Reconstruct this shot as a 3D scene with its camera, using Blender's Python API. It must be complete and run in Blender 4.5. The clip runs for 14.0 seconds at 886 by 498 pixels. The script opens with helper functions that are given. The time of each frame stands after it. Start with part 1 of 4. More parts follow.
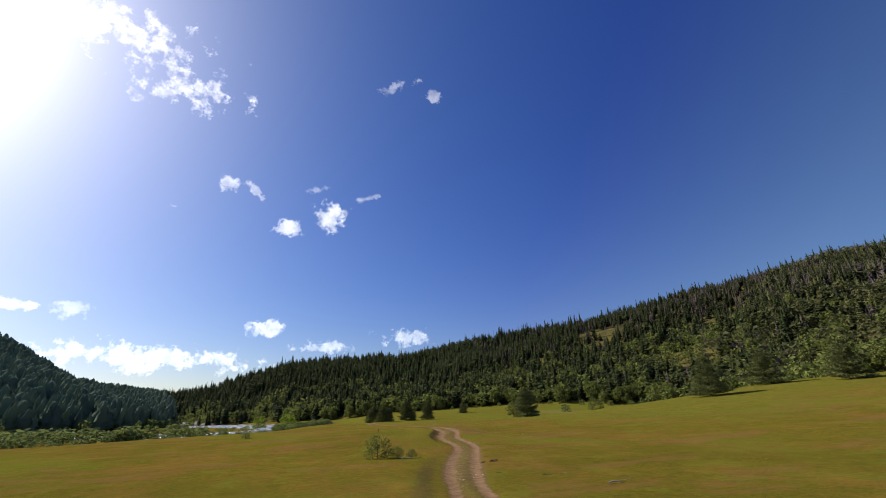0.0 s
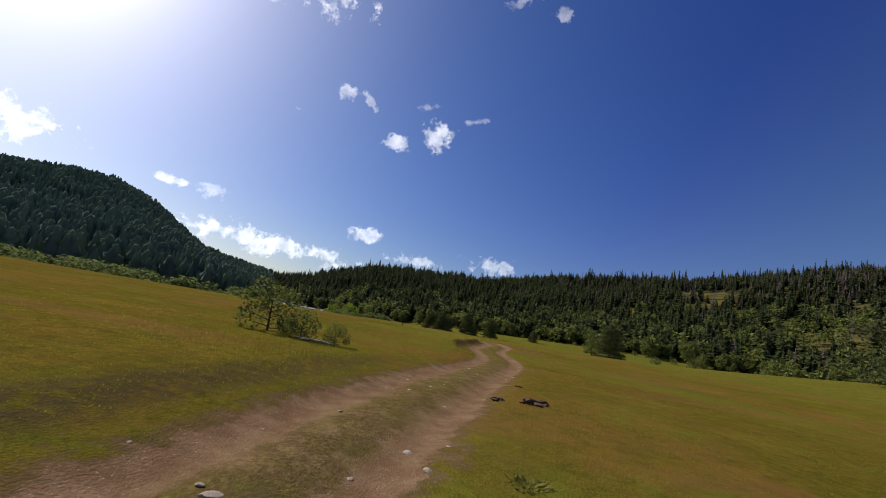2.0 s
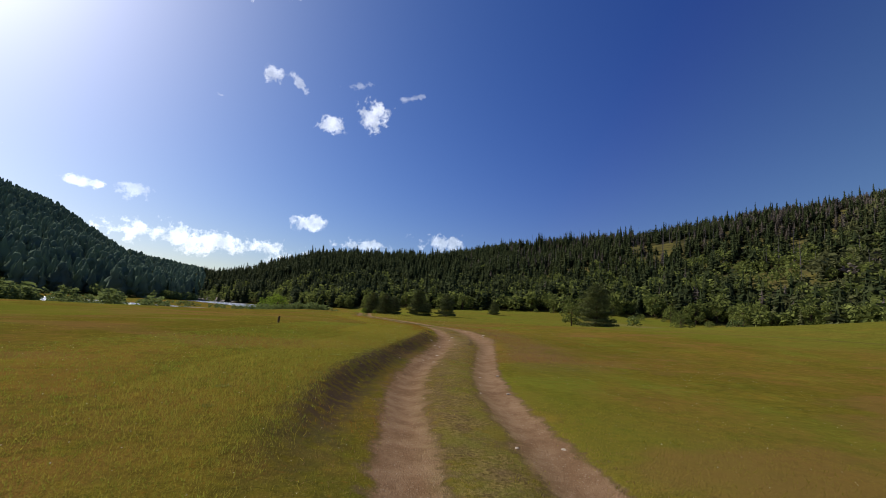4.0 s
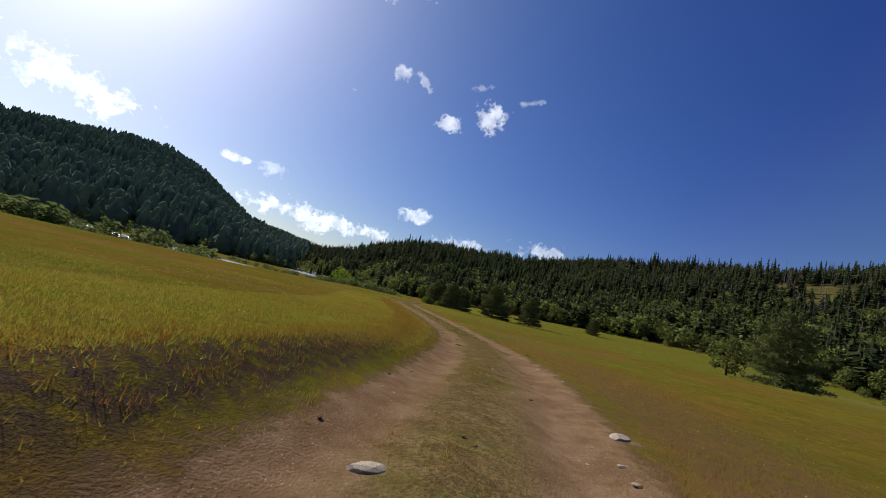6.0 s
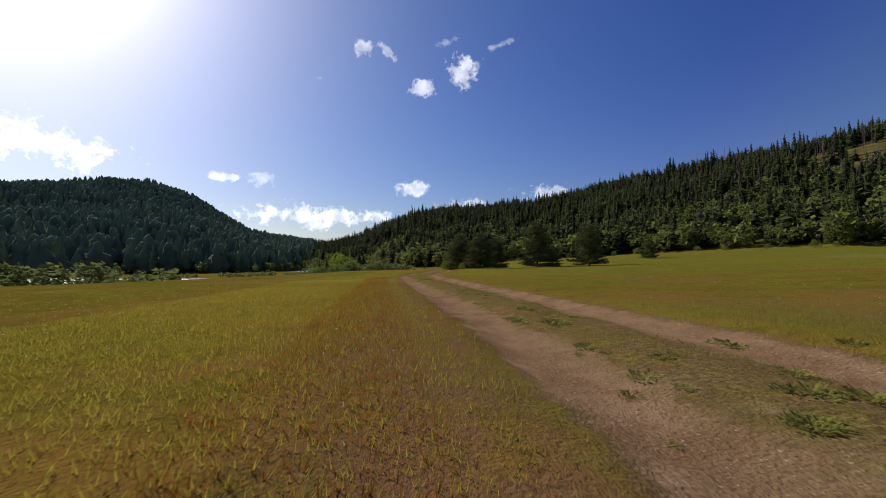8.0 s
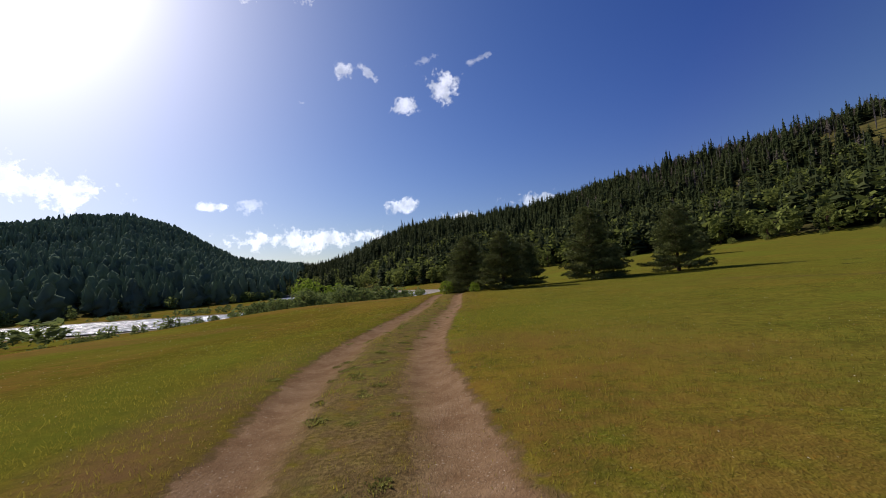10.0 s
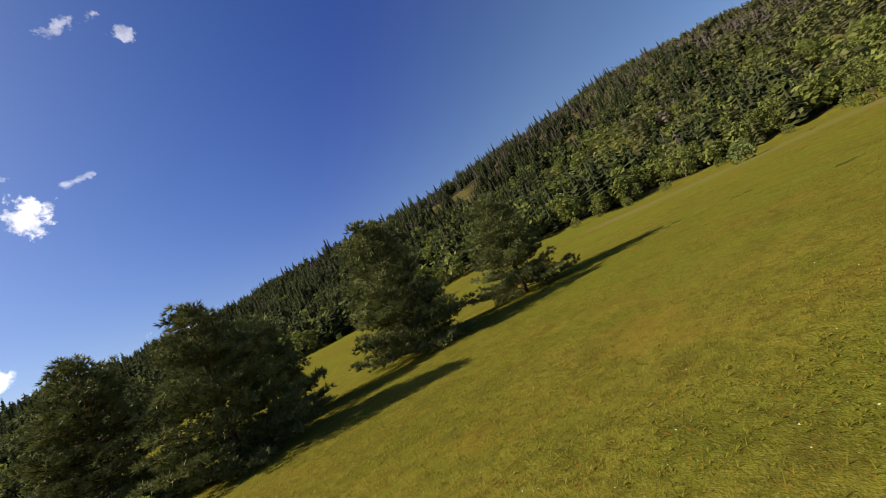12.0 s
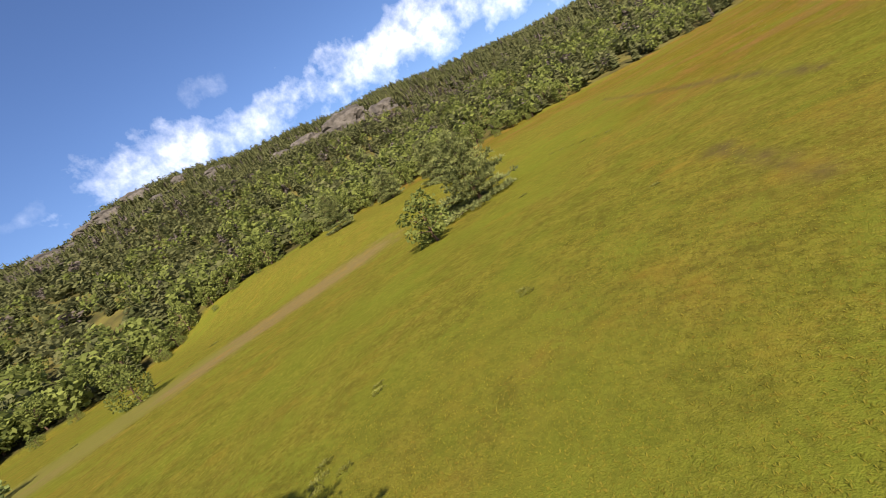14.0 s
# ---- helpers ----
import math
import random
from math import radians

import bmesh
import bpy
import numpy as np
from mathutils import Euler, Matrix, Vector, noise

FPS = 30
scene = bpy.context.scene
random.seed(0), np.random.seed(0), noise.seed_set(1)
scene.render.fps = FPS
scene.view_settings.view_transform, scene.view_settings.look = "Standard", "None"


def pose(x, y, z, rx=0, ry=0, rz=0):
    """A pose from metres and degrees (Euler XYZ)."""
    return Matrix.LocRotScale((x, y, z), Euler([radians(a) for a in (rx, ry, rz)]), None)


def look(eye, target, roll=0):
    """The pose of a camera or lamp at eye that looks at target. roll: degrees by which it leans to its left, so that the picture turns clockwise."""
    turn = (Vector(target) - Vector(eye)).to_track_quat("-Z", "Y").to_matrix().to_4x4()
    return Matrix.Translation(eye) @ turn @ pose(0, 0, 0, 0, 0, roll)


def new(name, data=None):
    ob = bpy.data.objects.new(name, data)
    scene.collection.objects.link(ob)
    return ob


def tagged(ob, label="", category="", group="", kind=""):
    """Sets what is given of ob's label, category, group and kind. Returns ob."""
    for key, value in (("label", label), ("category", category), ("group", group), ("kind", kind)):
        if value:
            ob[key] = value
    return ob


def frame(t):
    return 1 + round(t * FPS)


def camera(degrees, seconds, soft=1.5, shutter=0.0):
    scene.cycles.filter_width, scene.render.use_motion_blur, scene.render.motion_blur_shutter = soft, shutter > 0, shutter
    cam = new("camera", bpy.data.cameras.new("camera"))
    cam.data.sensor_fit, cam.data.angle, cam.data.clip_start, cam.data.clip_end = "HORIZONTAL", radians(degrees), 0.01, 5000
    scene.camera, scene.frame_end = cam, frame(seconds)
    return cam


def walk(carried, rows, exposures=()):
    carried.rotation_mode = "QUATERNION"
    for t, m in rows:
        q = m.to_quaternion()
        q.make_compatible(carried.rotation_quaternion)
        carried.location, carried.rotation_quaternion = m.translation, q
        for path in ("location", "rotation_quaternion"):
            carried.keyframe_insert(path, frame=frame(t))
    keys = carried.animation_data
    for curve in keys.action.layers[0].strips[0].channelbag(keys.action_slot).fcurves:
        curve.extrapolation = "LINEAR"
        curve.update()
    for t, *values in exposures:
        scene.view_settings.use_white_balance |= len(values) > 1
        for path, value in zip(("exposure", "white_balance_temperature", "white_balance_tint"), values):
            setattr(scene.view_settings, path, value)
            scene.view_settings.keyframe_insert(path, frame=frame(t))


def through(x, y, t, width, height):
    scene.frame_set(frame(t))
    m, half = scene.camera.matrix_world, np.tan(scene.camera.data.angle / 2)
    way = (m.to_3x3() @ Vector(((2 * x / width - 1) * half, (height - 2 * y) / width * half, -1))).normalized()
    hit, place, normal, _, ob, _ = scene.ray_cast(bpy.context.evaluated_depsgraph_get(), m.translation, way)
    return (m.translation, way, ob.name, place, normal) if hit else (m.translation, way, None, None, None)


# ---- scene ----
cam = camera(91.52, 14.0, soft=0.6, shutter=0.03)
ROWS = [
    (0.0, pose(-19.531, 9.253, 3.229, 110.22, 1.97, -18.13)),
    (0.5, pose(-17.646, 14.138, 1.996, 109.43, 6.87, -18.64)),
    (1.0, pose(-15.066, 18.531, 1.242, 106.46, -0.68, -15.73)),
    (1.5, pose(-12.658, 22.787, 1.265, 103.06, -14.93, -9.37)),
    (2.0, pose(-11.019, 27.471, 1.252, 100.12, -10.10, -8.41)),
    (2.2, pose(-10.561, 29.431, 1.301, 99.78, -1.35, -9.91)),
    (2.5, pose(-9.922, 32.367, 1.377, 99.20, 5.13, -11.75)),
    (3.0, pose(-8.846, 37.246, 1.503, 98.47, 6.85, -14.00)),
    (3.5, pose(-7.628, 42.088, 1.629, 98.17, 2.87, -15.19)),
    (4.0, pose(-6.204, 46.890, 1.750, 98.00, -3.64, -14.29)),
    (4.3, pose(-5.181, 49.764, 1.750, 97.64, -7.04, -12.46)),
    (4.5, pose(-4.384, 51.703, 1.721, 97.22, -7.98, -11.79)),
    (5.0, pose(-2.351, 57.107, 1.549, 96.37, -9.86, -10.79)),
    (5.5, pose(-0.578, 62.187, 1.477, 96.71, -12.68, -5.79)),
    (6.0, pose(0.320, 66.974, 1.372, 96.61, -13.25, -2.25)),
    (6.5, pose(0.632, 71.705, 1.179, 96.74, -7.61, -0.86)),
    (7.0, pose(0.529, 75.971, 1.091, 95.60, -6.35, -0.43)),
    (7.5, pose(0.263, 80.457, 1.036, 93.31, -4.03, 0.52)),
    (8.0, pose(0.000, 85.000, 0.901, 91.84, 0.99, 0.03)),
    (8.2, pose(-0.049, 86.923, 0.909, 91.69, 2.78, -1.18)),
    (8.5, pose(-0.105, 89.849, 0.950, 91.68, 4.23, -1.07)),
    (9.0, pose(-0.188, 94.736, 1.095, 92.08, 5.09, 0.02)),
    (9.5, pose(-0.287, 99.629, 1.242, 92.78, 5.16, 0.31)),
    (10.0, pose(-0.361, 104.546, 1.405, 93.69, 5.19, -0.69)),
    (10.3, pose(-0.362, 107.552, 1.513, 94.31, 5.60, -1.88)),
    (10.5, pose(-0.353, 109.606, 1.590, 94.73, 6.28, -2.72)),
    (11.0, pose(0.181, 114.908, 1.734, 94.13, 12.35, -13.47)),
    (11.5, pose(1.225, 119.885, 1.859, 94.34, 20.10, -26.45)),
    (12.0, pose(1.608, 123.634, 1.852, 95.85, 25.11, -42.01)),
    (12.5, pose(3.698, 128.009, 2.502, 94.97, 27.51, -62.20)),
    (13.0, pose(6.338, 131.464, 3.056, 92.38, 30.87, -88.53)),
    (13.5, pose(9.495, 133.404, 3.589, 86.62, 31.77, -116.36)),
    (14.0, pose(12.747, 134.273, 4.223, 80.20, 31.35, -146.02)),
]
# seconds, stops, kelvin, tint
EXPOSURES = [(0.0, 0.26, 6550, 13), (1.0, 0.10, 6550, 13), (2.2, -0.08, 6550, 14), (4.3, 0.05, 6450, 11), (5.5, 0.05, 6450, 11), (6.2, -0.08, 6500, 11), (8.2, -0.05, 6600, 14), (10.3, -0.06, 6600, 14),
             (11.0, 0.0, 6650, 14), (11.5, 0.20, 6950, 14), (12.0, 0.56, 7450, 13), (12.5, 0.88, 7700, 10), (13.0, 1.02, 7600, 12), (14.0, 0.98, 7150, 15)]
walk(cam, ROWS, EXPOSURES)

# ---------------------------------------------------------------- light
SUN_AZ, SUN_EL = -47.0, 36.5
world = bpy.data.worlds.new("sky_world")
scene.world = world
world.use_nodes = True
wn, wl = world.node_tree.nodes, world.node_tree.links
wn.clear()
sky = wn.new("ShaderNodeTexSky")
sky.sky_type = 'NISHITA'
sky.sun_disc = False
sky.sun_elevation, sky.sun_rotation = radians(SUN_EL), radians(SUN_AZ)
sky.altitude, sky.air_density, sky.dust_density, sky.ozone_density = 400, 1.0, 1.8, 5.0
w_out = wn.new("ShaderNodeOutputWorld")
w_bg = wn.new("ShaderNodeBackground")
w_bg.inputs["Strength"].default_value = SKY_STRENGTH = 0.092
wl.new(w_bg.outputs[0], w_out.inputs[0])


def direction(az, el):
    a, e = radians(az), radians(el)
    return Vector((math.sin(a) * math.cos(e), math.cos(a) * math.cos(e), math.sin(e)))


def wmath(op, a, b=None, c=None):
    n = wn.new("ShaderNodeMath")
    n.operation = op
    for i, v in enumerate((a, b, c)):
        if v is None:
            continue
        if isinstance(v, (int, float)):
            n.inputs[i].default_value = v
        else:
            wl.new(v, n.inputs[i])
    return n.outputs[0]


def wdot(vec, d):
    n = wn.new("ShaderNodeVectorMath")
    n.operation = 'DOT_PRODUCT'
    wl.new(vec, n.inputs[0])
    n.inputs[1].default_value = d
    return n.outputs["Value"]


w_co = wn.new("ShaderNodeTexCoord").outputs["Generated"]


def wnoise(scale, detail, rough):
    n = wn.new("ShaderNodeTexNoise")
    n.inputs["Scale"].default_value, n.inputs["Detail"].default_value, n.inputs["Roughness"].default_value = scale, detail, rough
    wl.new(w_co, n.inputs["Vector"])
    return n.outputs["Fac"]


ragged = wmath('ADD', wmath('MULTIPLY', wnoise(30, 6, 0.66), 1.0), wmath('MULTIPLY', wnoise(85, 5, 0.65), 0.36))
soft_edge = wmath('MULTIPLY', wnoise(11, 5, 0.58), 1.45)
# azimuth, elevation, half width, half height (degrees), lean, thickness
CLOUDS = [
    (3.3, 24.2, 2.9, 2.4, 20, 1.0), (-2.3, 22.3, 2.2, 1.5, 0, 0.95), (-10.2, 26.7, 1.6, 1.1, -20, 0.85),
    (-6.9, 26.2, 1.9, 0.6, -45, 0.7), (-15.6, 22.9, 1.0, 0.5, 0, 0.8), (0.2, 27.3, 2.2, 0.6, 12, 0.4),
    (7.7, 26.7, 2.2, 0.5, 14, 0.45), (-3.2, 9.9, 3.6, 1.3, 0, 0.95), (14.2, 8.8, 4.0, 1.7, 4, 0.75),
    (-16.2, 6.1, 12.5, 1.7, -2, 1.0), (2.5, 7.6, 5.0, 1.1, 0, 0.75), (-27.0, 10.6, 2.2, 0.6, -4, 0.95),
    (-22.6, 10.6, 2.0, 1.1, 10, 0.5), (-43.0, 12.4, 8.5, 2.5, -8, 1.0), (-16.8, 35.6, 6.5, 2.3, 8, 0.95),
    (-29.0, 38.5, 11.0, 3.6, 10, 1.0), (12.0, 40.8, 2.8, 0.8, 14, 0.4), (17.8, 39.6, 1.7, 0.9, -10, 0.5),
    (93.5, 15.8, 3.6, 2.2, 24, 0.6), (123.0, 17.2, 13.0, 2.7, -4, 0.72), (95.0, 18.7, 2.6, 1.3, 10, 0.3), (100.0, 18.6, 2.4, 1.4, 20, 0.3),
    (149.0, 16.2, 17.0, 2.7, -8, 0.85), (127.0, 21.8, 3.0, 1.2, 0, 0.25), (104.5, 17.6, 3.0, 1.0, 20, 0.2),
]
cover = None
for az, el, hw, hh, lean, thick in CLOUDS:
    c = direction(az, el)
    side = Vector((math.cos(radians(az)), -math.sin(radians(az)), 0))
    up = side.cross(c)
    l = radians(lean)
    u, v = side * math.cos(l) + up * math.sin(l), up * math.cos(l) - side * math.sin(l)
    a = wdot(w_co, u / radians(hw * 1.15))
    b = wdot(w_co, v / radians(hh * 1.12))
    r = wmath('SQRT', wmath('ADD', wmath('MULTIPLY', a, a), wmath('MULTIPLY', b, b)))
    front = wmath('GREATER_THAN', wdot(w_co, c), 0.5)
    streaky = az > 60
    edge = wmath('SUBTRACT', wmath('ADD', wmath('MULTIPLY', soft_edge if streaky else ragged, 3.0), -1.05 if streaky else -1.40), r)
    m = wmath('MULTIPLY', wmath('MULTIPLY', wmath('MINIMUM', wmath('MAXIMUM', wmath('MULTIPLY', edge, 0.9 if streaky else 2.5), 0.0), 1.0), front), thick)
    cover = m if cover is None else wmath('MAXIMUM', cover, m)
shade = wn.new("ShaderNodeMapRange")
wl.new(wnoise(40, 4, 0.6), shade.inputs["Value"])
shade.inputs["From Min"].default_value, shade.inputs["From Max"].default_value = 0.35, 0.65
shade.inputs["To Min"].default_value, shade.inputs["To Max"].default_value = 3.6, 8.0
w_cloud = wn.new("ShaderNodeCombineColor")
for i, k in enumerate((1.0, 0.99, 1.02)):
    wl.new(wmath('MULTIPLY', shade.outputs[0], k), w_cloud.inputs[i])
w_mix = wn.new("ShaderNodeMix")
w_mix.data_type = 'RGBA'
wl.new(cover, w_mix.inputs["Factor"])
w_deep = wn.new("ShaderNodeHueSaturation")
w_hue = wn.new("ShaderNodeMapRange")
wl.new(wdot(w_co, direction(SUN_AZ, SUN_EL)), w_hue.inputs["Value"])
for i, v in enumerate((0.25, 0.85, 0.525, 0.511)):
    w_hue.inputs[1 + i].default_value = v
w_azure = wn.new("ShaderNodeMapRange")
wl.new(wdot(w_co, direction(SUN_AZ, SUN_EL)), w_azure.inputs["Value"])
for i, v in enumerate((-0.1, 0.3, -0.017, 0.0)):
    w_azure.inputs[1 + i].default_value = v
wl.new(wmath('ADD', w_hue.outputs[0], w_azure.outputs[0]), w_deep.inputs["Hue"])
w_sat = wn.new("ShaderNodeMapRange")
wl.new(wdot(w_co, direction(SUN_AZ, SUN_EL)), w_sat.inputs["Value"])
for i, v in enumerate((-0.1, 0.35, 1.12, 1.27)):
    w_sat.inputs[1 + i].default_value = v
wl.new(w_sat.outputs[0], w_deep.inputs["Saturation"])
wl.new(sky.outputs[0], w_deep.inputs["Color"])
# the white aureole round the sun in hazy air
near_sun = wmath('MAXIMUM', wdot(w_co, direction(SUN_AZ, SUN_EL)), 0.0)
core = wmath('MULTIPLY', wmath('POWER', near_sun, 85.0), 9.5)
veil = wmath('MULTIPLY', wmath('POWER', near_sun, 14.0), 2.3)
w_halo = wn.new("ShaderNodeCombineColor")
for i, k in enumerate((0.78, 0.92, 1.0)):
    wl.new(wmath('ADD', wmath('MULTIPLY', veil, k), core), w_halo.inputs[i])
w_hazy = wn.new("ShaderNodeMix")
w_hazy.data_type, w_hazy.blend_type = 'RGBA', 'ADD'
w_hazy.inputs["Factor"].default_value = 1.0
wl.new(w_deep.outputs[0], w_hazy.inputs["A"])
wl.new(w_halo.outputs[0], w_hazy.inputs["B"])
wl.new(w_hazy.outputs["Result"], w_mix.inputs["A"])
w_lit = wn.new("ShaderNodeMix")
w_lit.data_type, w_lit.blend_type = 'RGBA', 'ADD'
w_lit.inputs["Factor"].default_value = 0.8
wl.new(w_cloud.outputs[0], w_lit.inputs["A"])
wl.new(sky.outputs[0], w_lit.inputs["B"])
wl.new(w_lit.outputs["Result"], w_mix.inputs["B"])
wl.new(w_mix.outputs["Result"], w_bg.inputs["Color"])

sun_data = bpy.data.lights.new("sun", 'SUN')
sun_data.energy, sun_data.angle, sun_data.color = 5.0, radians(0.53), (1.0, 0.94, 0.84)
sun = new("sun", sun_data)
sun.matrix_world = look(direction(SUN_AZ, SUN_EL) * 100, (0, 0, 0))


# ---------------------------------------------------------------- materials
class Mat:
    """A node material with short calls."""

    def __init__(self, name, rough=0.9, spec=0.2):
        self.m = bpy.data.materials.new(name)
        self.m.use_nodes = True
        self.n, self.l = self.m.node_tree.nodes, self.m.node_tree.links
        self.b = self.n["Principled BSDF"]
        self.b.inputs["Roughness"].default_value = rough
        self.b.inputs["Specular IOR Level"].default_value = spec

    def put(self, v, socket):
        if isinstance(v, (int, float)):
            socket.default_value = v
        elif isinstance(v, tuple):
            socket.default_value = (*v, 1.0) if len(v) == 3 else v
        else:
            self.l.new(v, socket)

    def noise(self, scale, detail=4, rough=0.6, stretch=None):
        n = self.n.new("ShaderNodeTexNoise")
        n.inputs["Scale"].default_value, n.inputs["Detail"].default_value, n.inputs["Roughness"].default_value = scale, detail, rough
        co = self.n.new("ShaderNodeTexCoord").outputs["Object"]
        if stretch:
            mp = self.n.new("ShaderNodeMapping")
            mp.inputs["Scale"].default_value = stretch
            self.l.new(co, mp.inputs[0])
            co = mp.outputs[0]
        self.l.new(co, n.inputs["Vector"])
        return n.outputs["Fac"]

    def span(self, v, a, b, lo=0.0, hi=1.0):
        n = self.n.new("ShaderNodeMapRange")
        n.interpolation_type = 'SMOOTHSTEP'
        self.l.new(v, n.inputs[0])
        for i, x in enumerate((a, b, lo, hi)):
            n.inputs[1 + i].default_value = x
        return n.outputs[0]

    def math(self, op, a, b=0.0):
        n = self.n.new("ShaderNodeMath")
        n.operation = op
        self.put(a, n.inputs[0]), self.put(b, n.inputs[1])
        return n.outputs[0]

    def mix(self, f, a, b, kind='MIX'):
        n = self.n.new("ShaderNodeMix")
        n.data_type, n.blend_type = 'RGBA', kind
        self.put(f, n.inputs["Factor"]), self.put(a, n.inputs["A"]), self.put(b, n.inputs["B"])
        return n.outputs["Result"]

    def attr(self, name):
        n = self.n.new("ShaderNodeAttribute")
        n.attribute_name = name
        return n.outputs["Fac"]

    def rand(self):
        return self.n.new("ShaderNodeObjectInfo").outputs["Random"]

    def color(self, c):
        self.put(c, self.b.inputs["Base Color"])
        return self

    def bump(self, h, strength, dist):
        n = self.n.new("ShaderNodeBump")
        n.inputs["Strength"].default_value, n.inputs["Distance"].default_value = strength, dist
        self.l.new(h, n.inputs["Height"])
        self.l.new(n.outputs[0], self.b.inputs["Normal"])
        return self

    def thin(self, c, amount):
        """Leaf: part of the light passes through."""
        t = self.n.new("ShaderNodeBsdfTranslucent")
        self.put(c, t.inputs["Color"])
        x = self.n.new("ShaderNodeMixShader")
        x.inputs[0].default_value = amount
        self.l.new(self.b.outputs[0], x.inputs[1])
        self.l.new(t.outputs[0], x.inputs[2])
        self.l.new(x.outputs[0], self.n["Material Output"].inputs["Surface"])
        return self


def ground_material():
    m = Mat("meadow_ground", 1.0, 0.0)
    fine, mid, big = m.noise(5, 8, 0.82), m.noise(0.9, 5, 0.6), m.noise(0.07, 4, 0.55)
    fleck = m.noise(38, 3, 0.7)
    grass = m.mix(m.span(big, 0.38, 0.62), (0.132, 0.104, 0.013), (0.170, 0.126, 0.016))
    grass = m.mix(m.span(mid, 0.40, 0.72), grass, (0.112, 0.110, 0.012))
    fresh = m.mix(m.span(mid, 0.35, 0.65), (0.172, 0.156, 0.022), (0.128, 0.134, 0.017))
    grass = m.mix(m.attr("fresh"), grass, fresh)
    # dark flecks: shade between the grass blades, painted into the ground colour
    grass = m.mix(m.math('MULTIPLY', m.span(fine, 0.42, 0.66), 0.75), grass, (0.046, 0.042, 0.007))
    grass = m.mix(m.math('MULTIPLY', m.span(m.noise(3.2, 5, 0.75), 0.50, 0.70), 0.45), grass, (0.085, 0.092, 0.012))
    grass = m.mix(m.math('MULTIPLY', m.span(m.noise(17, 6, 0.78), 0.49, 0.62), 0.55), grass, (0.052, 0.048, 0.009))
    grass = m.mix(m.math('MULTIPLY', m.span(fleck, 0.55, 0.72), 0.5), grass, (0.33, 0.285, 0.070))
    grass = m.mix(m.math('MULTIPLY', m.span(m.noise(1.3, 6, 0.72), 0.48, 0.66), 0.55), grass, (0.075, 0.066, 0.012))
    lush = m.math('MULTIPLY', m.span(m.noise(0.28, 5, 0.65), 0.52, 0.66), m.span(m.noise(4, 4, 0.7), 0.35, 0.6))
    grass = m.mix(m.math('MULTIPLY', lush, 0.7), grass, (0.128, 0.146, 0.018))
    sorrel = m.math('MULTIPLY', m.span(m.noise(0.16, 5, 0.65, (1.0, 0.45, 1.0)), 0.44, 0.64), m.span(m.noise(2.2, 4, 0.7), 0.30, 0.62))
    sorrel = m.math('MULTIPLY', sorrel, m.math('SUBTRACT', 1.0, m.math('MULTIPLY', m.attr("fresh"), 0.75)))
    grass = m.mix(m.math('MULTIPLY', sorrel, 0.62), grass, (0.200, 0.100, 0.028))
    strip = m.span(m.math('ADD', m.attr("strip"), m.math('SUBTRACT', m.noise(0.5, 5, 0.7), 0.5)), 0.25, 0.8)
    grass = m.mix(m.math('MULTIPLY', strip, 0.5), grass, (0.190, 0.125, 0.070))
    grass = m.mix(m.math('MULTIPLY', m.span(m.noise(13, 4, 0.7), 0.57, 0.68), 0.35), grass, (0.240, 0.105, 0.018))
    dry = m.span(m.noise(0.35, 5, 0.7), 0.52, 0.72)
    grass = m.mix(m.math('MULTIPLY', dry, 0.4), grass, (0.22, 0.135, 0.022))
    broad = m.span(m.noise(0.055, 4, 0.6, (1.0, 0.6, 1.0)), 0.50, 0.60)
    grass = m.mix(m.math('MULTIPLY', broad, 0.45), grass, (0.118, 0.138, 0.016))
    rusty = m.math('MULTIPLY', m.span(m.noise(0.11, 5, 0.65, (0.7, 1.4, 1.0)), 0.52, 0.60), m.math('SUBTRACT', 1.0, m.attr("fresh")))
    grass = m.mix(m.math('MULTIPLY', rusty, 0.45), grass, (0.185, 0.095, 0.034))
    dust = m.mix(m.span(m.noise(2.5, 5, 0.65), 0.3, 0.7), (0.165, 0.096, 0.049), (0.255, 0.163, 0.092))
    dust = m.mix(m.math('MULTIPLY', m.span(m.noise(24, 5, 0.75), 0.45, 0.75), 0.6), dust, (0.13, 0.082, 0.045))
    dust = m.mix(m.math('MULTIPLY', m.span(m.noise(60, 2, 0.5), 0.64, 0.72), 0.7), dust, (0.45, 0.38, 0.29))
    dirt = m.span(m.math('ADD', m.attr("dirt"), m.math('MULTIPLY', m.math('SUBTRACT', m.noise(3.2, 6, 0.72), 0.5), 0.9)), 0.36, 0.62)
    grass = m.mix(m.math('MULTIPLY', m.attr("path"), m.span(m.noise(1.1, 4, 0.7), 0.35, 0.6, 0.25, 0.8)), grass, (0.085, 0.060, 0.026))
    grass = m.mix(m.math('MULTIPLY', m.attr("edge"), m.span(m.noise(2.6, 5, 0.7), 0.3, 0.6, 0.2, 0.85)), grass, (0.150, 0.078, 0.042))
    base = m.mix(dirt, grass, dust)
    turf = m.mix(m.span(m.noise(21, 4, 0.75), 0.4, 0.6), (0.088, 0.066, 0.020), (0.215, 0.158, 0.054))
    turf = m.mix(m.span(m.noise(1.4, 4, 0.65), 0.48, 0.62, 0.0, 0.6), turf, (0.120, 0.122, 0.022))
    base = m.mix(m.math('MULTIPLY', m.attr("median"), m.span(m.noise(3.0, 6, 0.75), 0.30, 0.56, 0.15, 0.9)), base, turf)
